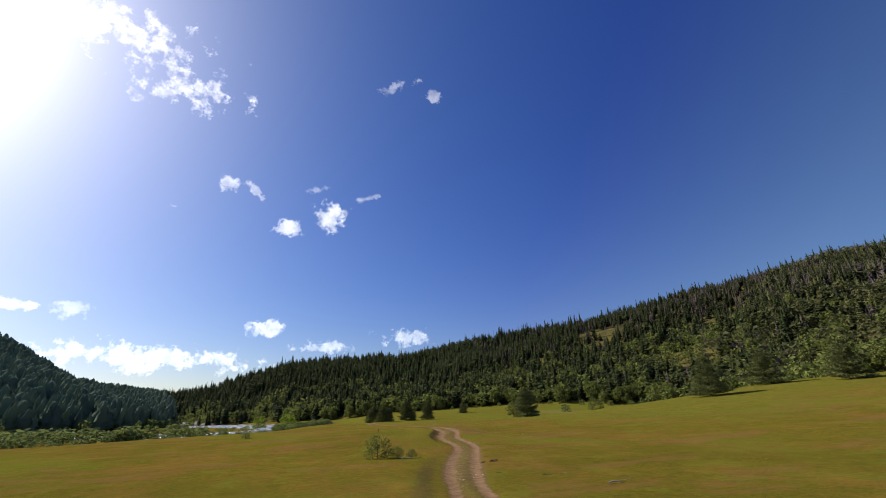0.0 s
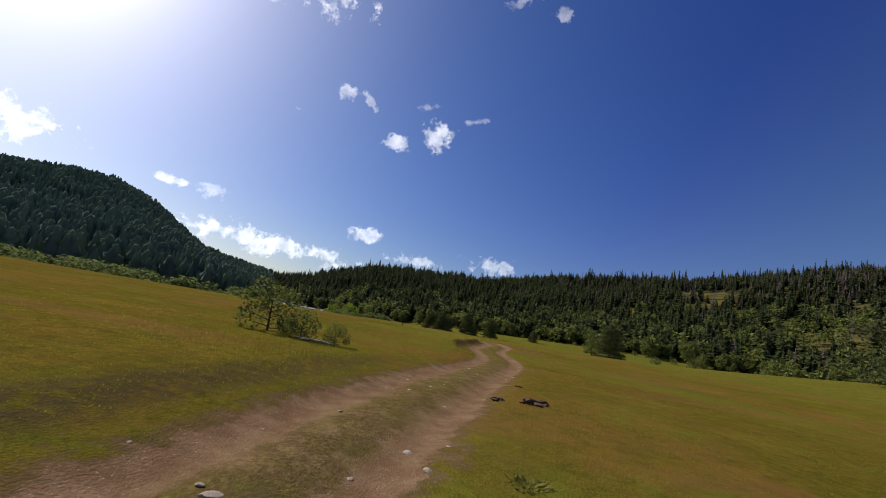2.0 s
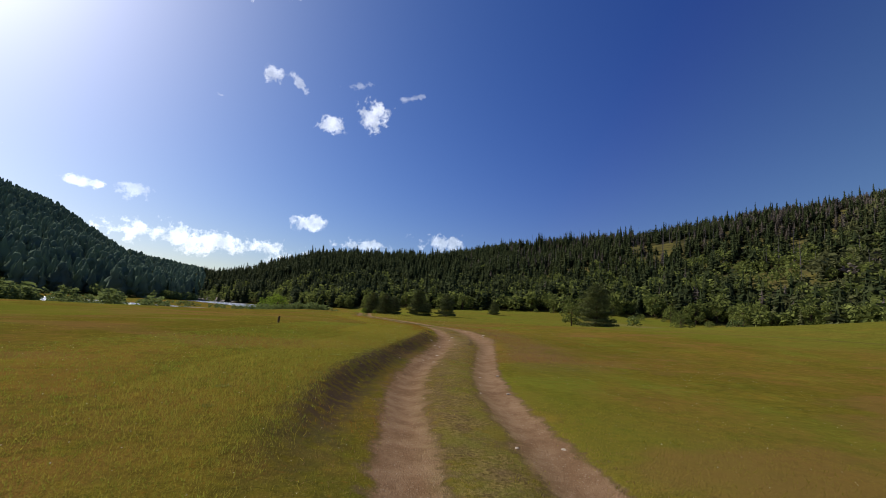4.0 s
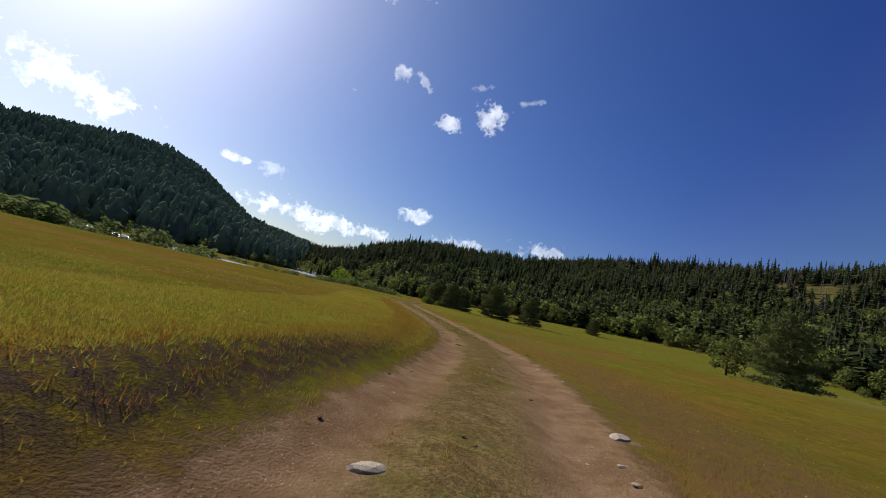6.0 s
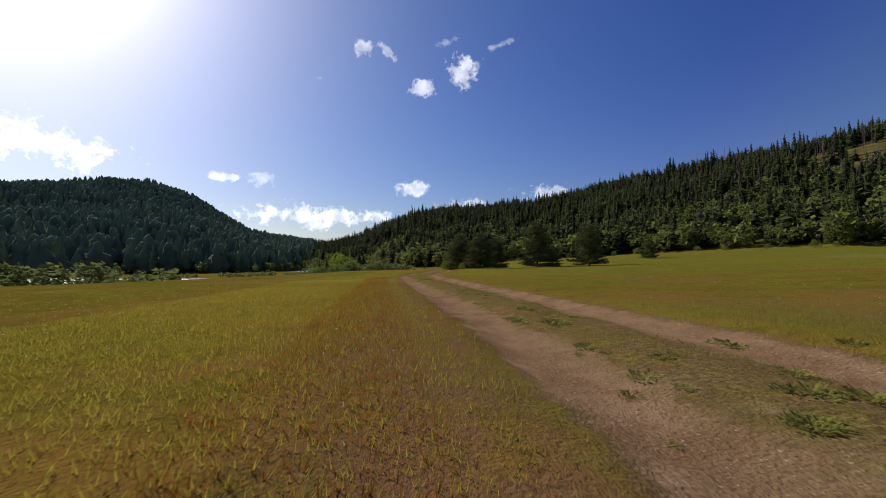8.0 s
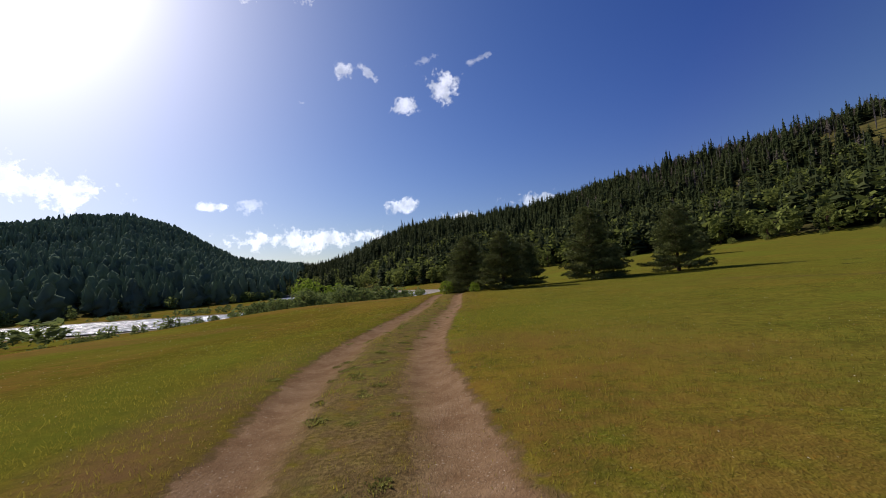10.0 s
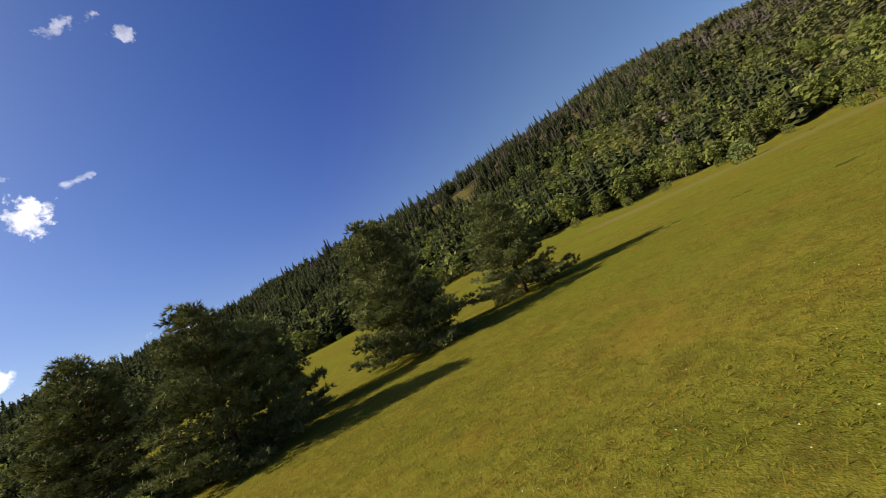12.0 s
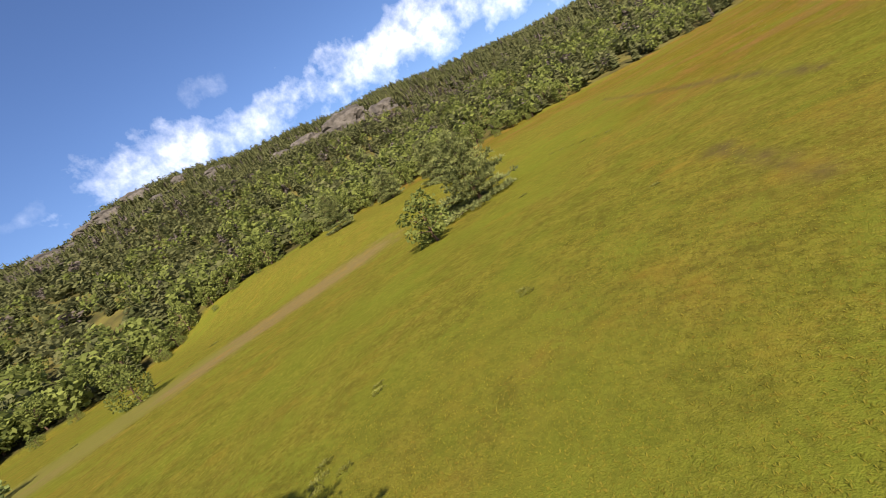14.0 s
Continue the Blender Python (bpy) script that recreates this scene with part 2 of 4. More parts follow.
    rim = m.math('MULTIPLY', m.math('MULTIPLY', dirt, m.math('SUBTRACT', 1.0, dirt)), m.span(m.noise(5, 5, 0.7), 0.3, 0.6, 0.4, 1.9))
    base = m.mix(rim, base, (0.075, 0.046, 0.026))
    # bare soil of the bank face, with shade under the overhanging grass painted in
    base = m.mix(m.math('MULTIPLY', m.attr("soil"), m.span(m.noise(6, 5, 0.75), 0.36, 0.56)), base, (0.070, 0.047, 0.031))
    duff = m.mix(m.span(m.noise(0.05, 5, 0.6), 0.40, 0.62), (0.036, 0.038, 0.015), (0.125, 0.112, 0.030))
    duff = m.mix(m.math('MULTIPLY', m.span(m.noise(0.7, 5, 0.7), 0.4, 0.7), 0.6), duff, (0.09, 0.062, 0.032))
    base = m.mix(m.span(m.attr("wood"), 0.35, 0.65), base, duff)
    stone = m.mix(m.span(m.noise(1.6, 6, 0.7), 0.35, 0.7), (0.20, 0.17, 0.14), (0.36, 0.33, 0.29))
    base = m.mix(m.span(m.attr("gravel"), 0.35, 0.6), base, stone)
    m.color(base)
    m.bump(m.math('ADD', m.math('MULTIPLY', fine, 0.7), fleck), 0.6, 0.04)
    return m.m


def leaf_material(name, dark, light, through=0.3, by_tint=False, tip=None, gloss=0.02, rough=0.85):
    m = Mat(name, rough, gloss)
    geo = m.n.new("ShaderNodeNewGeometry").outputs["Random Per Island"]
    c = m.mix(geo, dark, light)
    other = m.attr("tint") if by_tint else m.rand()
    c = m.mix(m.math('MULTIPLY', other, 0.6), c, tip or tuple(v * 1.35 for v in light))
    m.color(c)
    return m.thin(c, through).m if through else m.m


def bark_material(name, a, b, scale=9):
    m = Mat(name, 0.95, 0.1)
    h = m.noise(scale, 6, 0.7, (1, 1, 0.2))
    m.color(m.mix(m.span(h, 0.35, 0.65), a, b))
    m.bump(h, 0.9, 0.03)
    return m.m


def rock_material(name, a, b, scale=3.0):
    m = Mat(name, 0.9, 0.2)
    h = m.noise(scale, 8, 0.68)
    m.color(m.mix(m.span(h, 0.3, 0.7), a, b))
    m.bump(h, 0.8, 0.4 / scale ** 2 if scale > 1 else 0.3)
    return m.m


def water_material():
    m = Mat("river_water", 0.22, 0.5)
    # white riffles, with the sun's glitter painted into the same white
    riffle_glitter = m.noise(0.35, 6, 0.75)
    m.color(m.mix(m.span(riffle_glitter, 0.42, 0.58), (0.05, 0.065, 0.06), (0.70, 0.71, 0.70)))
    m.bump(m.noise(1.1, 6, 0.75), 1.0, 0.5)
    return m.m


GROUND = ground_material()
WATER = water_material()
GRASS = leaf_material("meadow_grass", (0.165, 0.160, 0.018), (0.300, 0.262, 0.034), 0.6, True, (0.34, 0.270, 0.042))
FRESH = leaf_material("fresh_meadow_grass", (0.165, 0.172, 0.020), (0.300, 0.280, 0.040), 0.6, True, (0.34, 0.26, 0.05))
DRY = leaf_material("dry_grass", (0.16, 0.095, 0.035), (0.30, 0.20, 0.085), 0.35, True, (0.36, 0.22, 0.10))
CLOVER = leaf_material("bright_green_blades", (0.105, 0.160, 0.016), (0.230, 0.300, 0.035), 0.6, True, (0.24, 0.26, 0.04))
SORREL = leaf_material("red_sorrel", (0.20, 0.060, 0.016), (0.36, 0.150, 0.030), 0.35, True, (0.34, 0.18, 0.03))
PETAL = leaf_material("pale_petals", (0.62, 0.60, 0.50), (0.75, 0.72, 0.55), 0.2, True, (0.70, 0.60, 0.30))
WEED = leaf_material("weed_leaves", (0.095, 0.100, 0.022), (0.240, 0.240, 0.062), 0.5)
PINE = leaf_material("pine_needles", (0.016, 0.024, 0.010), (0.095, 0.116, 0.036), 0.10, True, (0.430, 0.460, 0.160), 0.08, 0.55)
FIR = leaf_material("fir_needles", (0.022, 0.033, 0.014), (0.048, 0.062, 0.024), 0.18, True, (0.082, 0.090, 0.034), 0.02)
# pale bluish needles: the haze over the far hill is painted into the colour
FIR_HAZED = leaf_material("hazed_conifer_needles", (0.138, 0.190, 0.150), (0.165, 0.225, 0.162), 0.5, True, (0.195, 0.252, 0.170), 0.0)
OLIVE = leaf_material("olive_conifer_needles", (0.060, 0.071, 0.027), (0.122, 0.130, 0.050), 0.35, True, (0.170, 0.170, 0.072), 0.02)
FIR_DRY = leaf_material("browning_fir_needles", (0.062, 0.053, 0.040), (0.115, 0.096, 0.078), 0.2, True, (0.165, 0.138, 0.120), 0.02)
OAK = leaf_material("oak_leaves", (0.070, 0.092, 0.024), (0.182, 0.206, 0.054), 0.38)
WILLOW = leaf_material("willow_leaves", (0.070, 0.100, 0.028), (0.165, 0.200, 0.065), 0.35)
LIME = leaf_material("fresh_green_leaves", (0.10, 0.15, 0.015), (0.22, 0.29, 0.04), 0.35)
BARK = bark_material("pine_bark", (0.05, 0.033, 0.022), (0.16, 0.10, 0.065))
GREY_BARK = bark_material("grey_dead_wood", (0.085, 0.074, 0.070), (0.19, 0.168, 0.16))
ROCK = rock_material("cliff_rock", (0.040, 0.036, 0.031), (0.130, 0.115, 0.096), 0.25)
STONE = rock_material("pale_stone", (0.30, 0.24, 0.17), (0.50, 0.42, 0.32), 6)
SOIL = rock_material("dark_soil", (0.07, 0.042, 0.024), (0.17, 0.105, 0.06), 5)
WOOD = bark_material("weathered_wood", (0.30, 0.25, 0.19), (0.52, 0.45, 0.36), 14)


# ---------------------------------------------------------------- ground
def smooth(a, b, v):
    t = np.clip((v - a) / (b - a), 0, 1)
    return t * t * (3 - 2 * t)


def wave(x, y, scale, seed):
    """Soft pseudo-random relief from a few crossing sines, about -1 to 1."""
    r = random.Random(seed)
    s = 0
    for k in range(7):
        a, p, q = r.uniform(0, 6.28), r.uniform(0, 6.28), r.uniform(0.6, 1.9)
        s = s + np.sin((x * math.cos(a) + y * math.sin(a)) * q / scale + p) * 0.32
    return s


# the dirt track: y, x of its middle
TRACK_Y = [-60, 5, 20, 23, 26, 28.5, 31, 34, 38.5, 42, 46, 49, 52, 55, 57, 60, 62, 64, 67, 70, 74, 78, 81, 83, 85, 87, 89, 92, 95, 99, 104, 112, 114.5, 119, 124, 132, 140, 148, 160]
TRACK_X = [-38, -21.5, -14.8, -13.5, -12.95, -12.2, -11.5, -10.4, -8.6, -7.1, -5.5, -4.8, -4.4, -3.9, -3.4, -2.35, -1.6, -0.85, 0.15, 0.8, 1.6, 2.15, 2.2, 2.1, 1.92, 1.72, 1.42, 0.98, 0.52, -0.02, -0.7, -1.6, -1.45, -1.05, -0.45, -0.05, 0.6, 1.5, 2.0]
_y = np.arange(-60, 160.1, 1.0)
_x = np.interp(_y, TRACK_Y, TRACK_X)
_x = np.convolve(np.pad(_x, 2, mode="edge"), np.ones(5) / 5, mode="valid")
TRACK_Y, TRACK_X = _y, _x


def gauge(y):
    """Half the distance between the two ruts."""
    return np.interp(y, (23, 28, 34, 45, 58, 64, 70, 83, 95, 113, 125), (0.74, 0.58, 0.72, 0.75, 0.92, 0.95, 0.90, 0.82, 0.78, 0.84, 0.76))


def half_width(y):
    """Half the width of the worn ground."""
    return np.interp(y, (30, 45, 57, 66, 76, 85, 95, 113, 140), (1.6, 1.5, 1.75, 1.75, 1.55, 1.15, 1.1, 1.2, 1.15))


# the edge of the river flat: x, y
BANK_X = [-400, -120, -65, -50, -27, -13, -8, -2]
BANK_Y = [110, 105, 108, 118, 132, 141, 155, 190]
# the river's middle line
RIVER = np.array([(-620, 350), (-200, 258), (-90, 206), (-50, 184), (-24, 190), (-15, 222), (-42, 290), (-130, 430), (-260, 640)], float)
# hills round the valley: azimuth, foot distance, ridge distance, ridge height
HILLS = [(-180, 170, 640, 60), (-160, 260, 800, 60), (-120, 260, 900, 80), (-80, 240, 940, 92), (-60, 235, 950, 100), (-50, 235, 950, 112), (-43, 238, 950, 138),
         (-38, 242, 950, 152), (-34.5, 245, 950, 153), (-31.5, 248, 950, 135), (-29, 250, 950, 112), (-27, 252, 930, 88), (-24.5, 258, 900, 62), (-22, 270, 900, 50),
         (-18, 275, 980, 47), (-14, 270, 900, 46), (-11, 255, 640, 40), (-8, 225, 560, 51), (-4, 195, 520, 60), (1, 178, 510, 60), (5, 168, 588, 70),
         (12, 162, 492, 55), (20, 158, 444, 58), (30, 150, 440, 72), (40, 138, 480, 89), (50, 132, 520, 103), (60, 130, 540, 119), (68, 126, 560, 130), (76, 124, 560, 127),
         (84, 120, 560, 122), (90, 118, 560, 118), (97, 116, 560, 116), (101.5, 114, 560, 114), (105.5, 112, 560, 132), (110, 112, 560, 135), (118, 112, 560, 132), (129, 114, 560, 124),
         (140, 118, 560, 117), (152, 124, 560, 102), (164, 130, 560, 84), (180, 170, 640, 60)]
HUB = (0.0, 95.0)
H_AZ, H_FOOT, H_RIDGE, H_TOP = (np.array(c, float) for c in zip(*HILLS))


def river_distance(x, y):
    best = np.full(np.shape(x), 1e9)
    for a, b in zip(RIVER[:-1], RIVER[1:]):
        d = b - a
        t = np.clip(((x - a[0]) * d[0] + (y - a[1]) * d[1]) / (d @ d), 0, 1)
        best = np.minimum(best, np.hypot(x - a[0] - t * d[0], y - a[1] - t * d[1]))
    return best


def hill_place(x, y):
    """Distance from the hub, and the foot, ridge and height of the hill in that direction."""
    dx, dy = x - HUB[0], y - HUB[1]
    az = np.degrees(np.arctan2(dx, dy))
    return np.hypot(dx, dy), np.interp(az, H_AZ, H_FOOT), np.interp(az, H_AZ, H_RIDGE), np.interp(az, H_AZ, H_TOP)


def track_offset(x, y):
    """Signed sideways distance from the middle of the track."""
    return (x - np.interp(y, TRACK_Y, TRACK_X)) * 0.985


def flat_height(x, y):
    s = 0.012 + 0.036 * (1 - smooth(78, 112, y)) + 0.03 * smooth(150, 195, y)
    z = 0.18 + np.maximum(0, x - 8) * s * (1 - 0.55 * smooth(60, 160, x))
    z = z + 0.05 * np.maximum(0, x - 30) * (1 - smooth(82, 104, y)) * (1 - 0.6 * smooth(90, 160, x))
    z = z + wave(x, y, 14, 3) * 0.05 + wave(x, y, 3.1, 4) * 0.02
    z = z - 1.0 * smooth(134, 160, y) * (1 - smooth(4, 24, x))
    z = z - 1.7 * smooth(-36, 12, y - np.interp(x, BANK_X, BANK_Y)) * smooth(9, 30, -x)
    o = track_offset(x, y)
    z = z + (0.08 * smooth(28, 40, y) + 0.10 * smooth(58, 68, y) - 0.10 * smooth(78, 86, y) - 0.08 * smooth(92, 110, y)) * (1 - smooth(20, 60, np.abs(x)))
    bank = 0.29 * smooth(47, 57, y) * (1 - smooth(68, 78, y)) + 0.10 * smooth(68, 78, y) * (1 - smooth(78, 96, y)) + 0.08 * smooth(22, 28, y) * (1 - smooth(34, 44, y))
    z = z + bank * smooth(1.55 + 0.25 * wave(x, y, 1.3, 71), 2.3 + 0.25 * wave(x, y, 1.3, 71), -o) * (1 - smooth(10, 26, -o))
    return z


def land_height(x, y):
    x, y = np.asarray(x, float), np.asarray(y, float)
    z = flat_height(x, y)
    rd = river_distance(x, y)
    z = z * (1 - (1 - smooth(12, 42, rd))) + (1 - smooth(12, 42, rd)) * np.minimum(z, -2.25)
    z = z - 1.3 * (1 - smooth(9, 15, rd))
    r, foot, ridge, top = hill_place(x, y)
    t = np.clip((r - foot) / (ridge - foot), 0, 1)
    rise = top * (0.75 * t + 0.25 * smooth(0, 1, t))
    back = np.clip((r - ridge) / 400, 0, 1)
    rise = rise * (1 - 0.45 * smooth(0, 1, back))
    rough = smooth(0.05, 0.4, t)
    rise = rise + rough * (wave(x, y, 38, 7) * 3.2 + wave(x, y, 13, 8) * 1.0) + smooth(0.1, 0.5, t) * (1 - smooth(0.8, 1.0, t)) * wave(x, y, 85, 9) * 0.045 * top
    z = z + rise
    # ruts pressed into the meadow
    o = track_offset(x, y)
    near = smooth(160, 146, y)
    rut = np.exp(-((np.abs(o) - gauge(y)) / 0.30) ** 2)
    z = z - near * (0.09 * rut + 0.05 * np.exp(-(o / half_width(y)) ** 4)) + near * 0.02 * np.exp(-(o / half_width(y)) ** 8) * wave(x * 3.2, y * 0.7, 0.45, 61)
    return z


def wide_dirt(o, y):
    """Bare ground over the whole width of the track, more of it where it is widest."""
    amount = np.interp(y, (26, 32, 40, 48, 58, 64, 72, 80, 88, 98, 120, 134), (0.32, 0.52, 0.56, 0.42, 0.28, 0.42, 0.52, 0.50, 0.48, 0.45, 0.45, 0.28))
    w = half_width(y)
    left = np.exp(-((o + 1.0) / 1.1) ** 6) * 0.16 * smooth(50, 56, y) * (1 - smooth(66, 74, y))
    right = np.exp(-((o - 1.25) / 0.95) ** 6) * 0.30 * smooth(64, 69, y) * (1 - smooth(75, 82, y))
    return np.exp(-(o / w) ** 6) * amount + left + right


def rough_edge(o, y):
    """Reddish dead growth along the sides of the track."""
    left = smooth(-2.7, -1.9, o) * (1 - smooth(-1.5, -1.0, o)) * smooth(74, 84, y) * (1 - smooth(104, 118, y))
    right = smooth(1.5, 2.3, o) * (1 - smooth(3.2, 5.2, o)) * smooth(56, 63, y) * (1 - smooth(82, 96, y))
    return np.maximum(left, 0.8 * right)


def axis(parts):
    """Grid lines from (start, end, step) stretches, growing outside."""
    v = []
    for a, b, s in parts:
        v += list(np.arange(a, b, s))
    return np.array(v)


def grow(a, b, n):
    """n lines from a out to b, ever wider apart."""
    k = np.linspace(0, 1, n + 1)[1:]
    return a + (b - a) * k ** 2.6


def mesh_from(name, verts, faces, material, smooth_faces=False, attrs=None):
    """A mesh from numpy arrays; faces is an (n, k) array."""
    me = bpy.data.meshes.new(name)
    verts, faces = np.asarray(verts, np.float32), np.asarray(faces, np.int32)
    n, k = faces.shape
    me.vertices.add(len(verts))
    me.vertices.foreach_set("co", verts.ravel())
    me.loops.add(n * k)
    me.loops.foreach_set("vertex_index", faces.ravel())
    me.polygons.add(n)
    me.polygons.foreach_set("loop_start", np.arange(0, n * k, k, dtype=np.int32))
    me.polygons.foreach_set("loop_total", np.full(n, k, np.int32))
    if smooth_faces:
        me.polygons.foreach_set("use_smooth", np.ones(n, bool))
    for key, val in (attrs or {}).items():
        a = me.attributes.new(key, 'FLOAT', 'POINT')
        a.data.foreach_set("value", np.asarray(val, np.float32))
    me.materials.append(material)
    me.update()
    me.validate()
    return me


SIDE_PATHS = (((28, 66), (26, 73), (20, 88), (13, 104), (10.5, 112)), ((14.2, 117.5), (13.2, 120.2), (12.2, 123.2)))


def side_path(x, y):
    """1 on the narrow trodden lines across the meadow."""
    best = np.full(np.shape(x), 1e9)
    for line in SIDE_PATHS:
        for (ax, ay), (bx, by) in zip(line[:-1], line[1:]):
            t = np.clip(((x - ax) * (bx - ax) + (y - ay) * (by - ay)) / ((bx - ax) ** 2 + (by - ay) ** 2), 0, 1)
            best = np.minimum(best, np.hypot(x - ax - t * (bx - ax), y - ay - t * (by - ay)))
    return np.exp(-((best + 0.12 * wave(x, y, 0.9, 77)) / 0.26) ** 2)


def build_ground():
    xs = np.concatenate([-grow(40, 2600, 46)[::-1], axis([(-40, -17, 1.0), (-17, 8, 0.28), (8, 30, 0.42), (30, 40, 1.0)]), grow(40, 2400, 70) - 0.0])
    ys = np.concatenate([15 - grow(0, 1500, 44)[::-1], axis([(15, 135, 0.45), (135, 220, 1.2)]), grow(220, 2600, 52)])
    X, Y = np.meshgrid(xs, ys)
    Z = land_height(X, Y)
    nx, ny = len(xs), len(ys)
    i = (np.arange(ny - 1)[:, None] * nx + np.arange(nx - 1)[None, :]).ravel()
    faces = np.stack([i, i + 1, i + nx + 1, i + nx], 1)
    o, near = np.abs(track_offset(X, Y)), smooth(160, 146, Y)
    rut = np.exp(-((o - gauge(Y)) / np.minimum(0.44, gauge(Y) * 0.48)) ** 2)
    wide = wide_dirt(track_offset(X, Y), Y)
    dirt = near * np.maximum(rut, wide)
    r, foot, ridge, top = hill_place(X, Y)
    wood = smooth(-6, 14, r - foot)
    rd = river_distance(X, Y)
    gravel = (1 - smooth(13, 21, rd)) * 1.0
    me = mesh_from("ground", np.stack([X, Y, Z], -1).reshape(-1, 3), faces, GROUND, True,
                   {"dirt": dirt.ravel(), "wood": wood.ravel(), "path": side_path(X, Y).ravel(), "median": (near * np.exp(-(o / (0.62 * gauge(Y))) ** 4)).ravel(), "edge": rough_edge(track_offset(X, Y), Y).ravel(), "gravel": gravel.ravel(),
                    "soil": (smooth(-2.6, -2.1, track_offset(X, Y)) * (1 - smooth(-1.75, -1.4, track_offset(X, Y))) * np.maximum(smooth(50, 54, Y) * (1 - smooth(72, 80, Y)), 0.6 * smooth(20, 26, Y) * (1 - smooth(34, 42, Y)))).ravel(),
                    "strip": (np.exp(-((X - np.interp(Y, (100, 105, 112, 120, 128, 136, 145, 160), (50, 53, 57, 58, 59, 60, 63, 70))) / 7.5) ** 2) * smooth(90, 106, Y) * (1 - smooth(150, 170, Y))).ravel(),
                    "fresh": np.maximum(smooth(-2, 6, X) * smooth(94, 108, Y), smooth(14, 30, X) * smooth(35, 65, Y)).ravel()})
    return tagged(new("ground", me), "yellow-green spring meadow with a rutted dirt track and wooded hills", "meadow", kind="structure")


build_ground()


def build_water():
    v, f = [], []
    dense = []
    for a, b in zip(RIVER[:-1], RIVER[1:]):
        n = max(2, int(np.linalg.norm(b - a) / 6))
        dense += [a + (b - a) * k / n for k in range(n)]
    dense = np.array(dense)
    dense = np.array([dense[max(0, i - 3):i + 4].mean(0) for i in range(len(dense))])
    tang = np.gradient(dense, axis=0)
    nrm = np.stack([-tang[:, 1], tang[:, 0]], 1) / np.linalg.norm(tang, axis=1)[:, None]
    for p, q in zip(dense, nrm):
        for s in (-15, -5, 5, 15):
            v.append((p[0] + q[0] * s, p[1] + q[1] * s, -2.55))
    for i in range(len(dense) - 1):
        for j in range(3):
            a = i * 4 + j
            f.append((a, a + 1, a + 5, a + 4))
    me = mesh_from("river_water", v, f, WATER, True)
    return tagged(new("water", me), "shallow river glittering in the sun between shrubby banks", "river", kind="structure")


build_water()


# ---------------------------------------------------------------- helpers for things
def ground_at(x, y):
    return float(land_height(np.array([x]), np.array([y]))[0])


def thing(name, x, y, label, category, group="", turn=0.0, size=1.0, sink=0.0):
    """An empty at the base of a thing."""
    ob = new(name)
    ob.empty_display_size = 0.2
    ob.matrix_world = pose(x, y, ground_at(x, y) - sink, 0, 0, turn) @ Matrix.Scale(size, 4)
    return tagged(ob, label, category, group)


def part(name, me, parent, label=""):
    ob = new(name, me)
    ob.parent = parent
    return tagged(ob, label)


def stem(points, radii, sides=7):
    """Vertices and quads of a tapered tube along points."""
    v, f = [], []
    for k, (p, r) in enumerate(zip(points, radii)):
        for s in range(sides):
            a = 6.28318 * s / sides
            v.append((p[0] + r * math.cos(a), p[1] + r * math.sin(a), p[2]))
    for k in range(len(points) - 1):
        for s in range(sides):
            a, b = k * sides + s, k * sides + (s + 1) % sides
            f.append((a, b, b + sides, a + sides))
    return v, f


def limb(p, q, r0, r1, sides=4):
    """A tapered stick from p to q."""
    p, q = np.array(p, float), np.array(q, float)
    d = (q - p) / (np.linalg.norm(q - p) + 1e-9)
    u = np.cross(d, (0.3, 0.2, 0.93))
    u = u / (np.linalg.norm(u) + 1e-9)
    w = np.cross(d, u)
    v = [tuple(c + r * (u * math.cos(6.28318 * s / sides) + w * math.sin(6.28318 * s / sides))) for c, r in ((p, r0), (q, r1)) for s in range(sides)]
    f = [(s, (s + 1) % sides, sides + (s + 1) % sides, sides + s) for s in range(sides)]
    return v, f


class Pile:
    """Collects pieces of one mesh."""

    def __init__(self):
        self.v, self.f, self.count = [], [], 0

    def add(self, v, f):
        self.f.append(np.asarray(f, np.int32) + self.count)
        self.v.append(np.asarray(v, np.float32))
        self.count += len(v)

    def mesh(self, name, material, smooth_faces=False, attrs=None):
        return mesh_from(name, np.concatenate(self.v), np.concatenate(self.f), material, smooth_faces, attrs)


def blades(rng, centers, axes, count, length, width, spread):
    """Bunches of thin triangles: needles or leaves round each centre, leaning along its axis."""
    n = len(centers)
    c = np.repeat(centers, count, 0)
    d = np.repeat(axes, count, 0) + rng.normal(0, spread, (n * count, 3))
    d /= np.linalg.norm(d, axis=1)[:, None] + 1e-9
    s = np.cross(d, rng.normal(0, 1, (n * count, 3)))
    s /= np.linalg.norm(s, axis=1)[:, None] + 1e-9
    ln = (length * rng.uniform(0.6, 1.2, n * count))[:, None]
    w = (width * rng.uniform(0.7, 1.2, n * count))[:, None]
    v = np.stack([c - s * w * 0.5, c + s * w * 0.5, c + d * ln], 1).reshape(-1, 3)
    return v, np.arange(len(v)).reshape(-1, 3)


def leaves(rng, centers, size, flat=0.0):
    """A four-cornered leaf spray at each centre, turned at random."""
    n = len(centers)
    a = rng.normal(0, 1, (n, 3))
    a[:, 2] *= 1 - flat
    a /= np.linalg.norm(a, axis=1)[:, None]
    b = np.cross(a, rng.normal(0, 1, (n, 3)))
    b /= np.linalg.norm(b, axis=1)[:, None]
    s = (size * rng.uniform(0.6, 1.3, n))[:, None]
    v = np.stack([centers - a * s, centers - b * s * 0.55, centers + a * s, centers + b * s * 0.55], 1).reshape(-1, 3)
    return v, np.arange(len(v)).reshape(-1, 4)


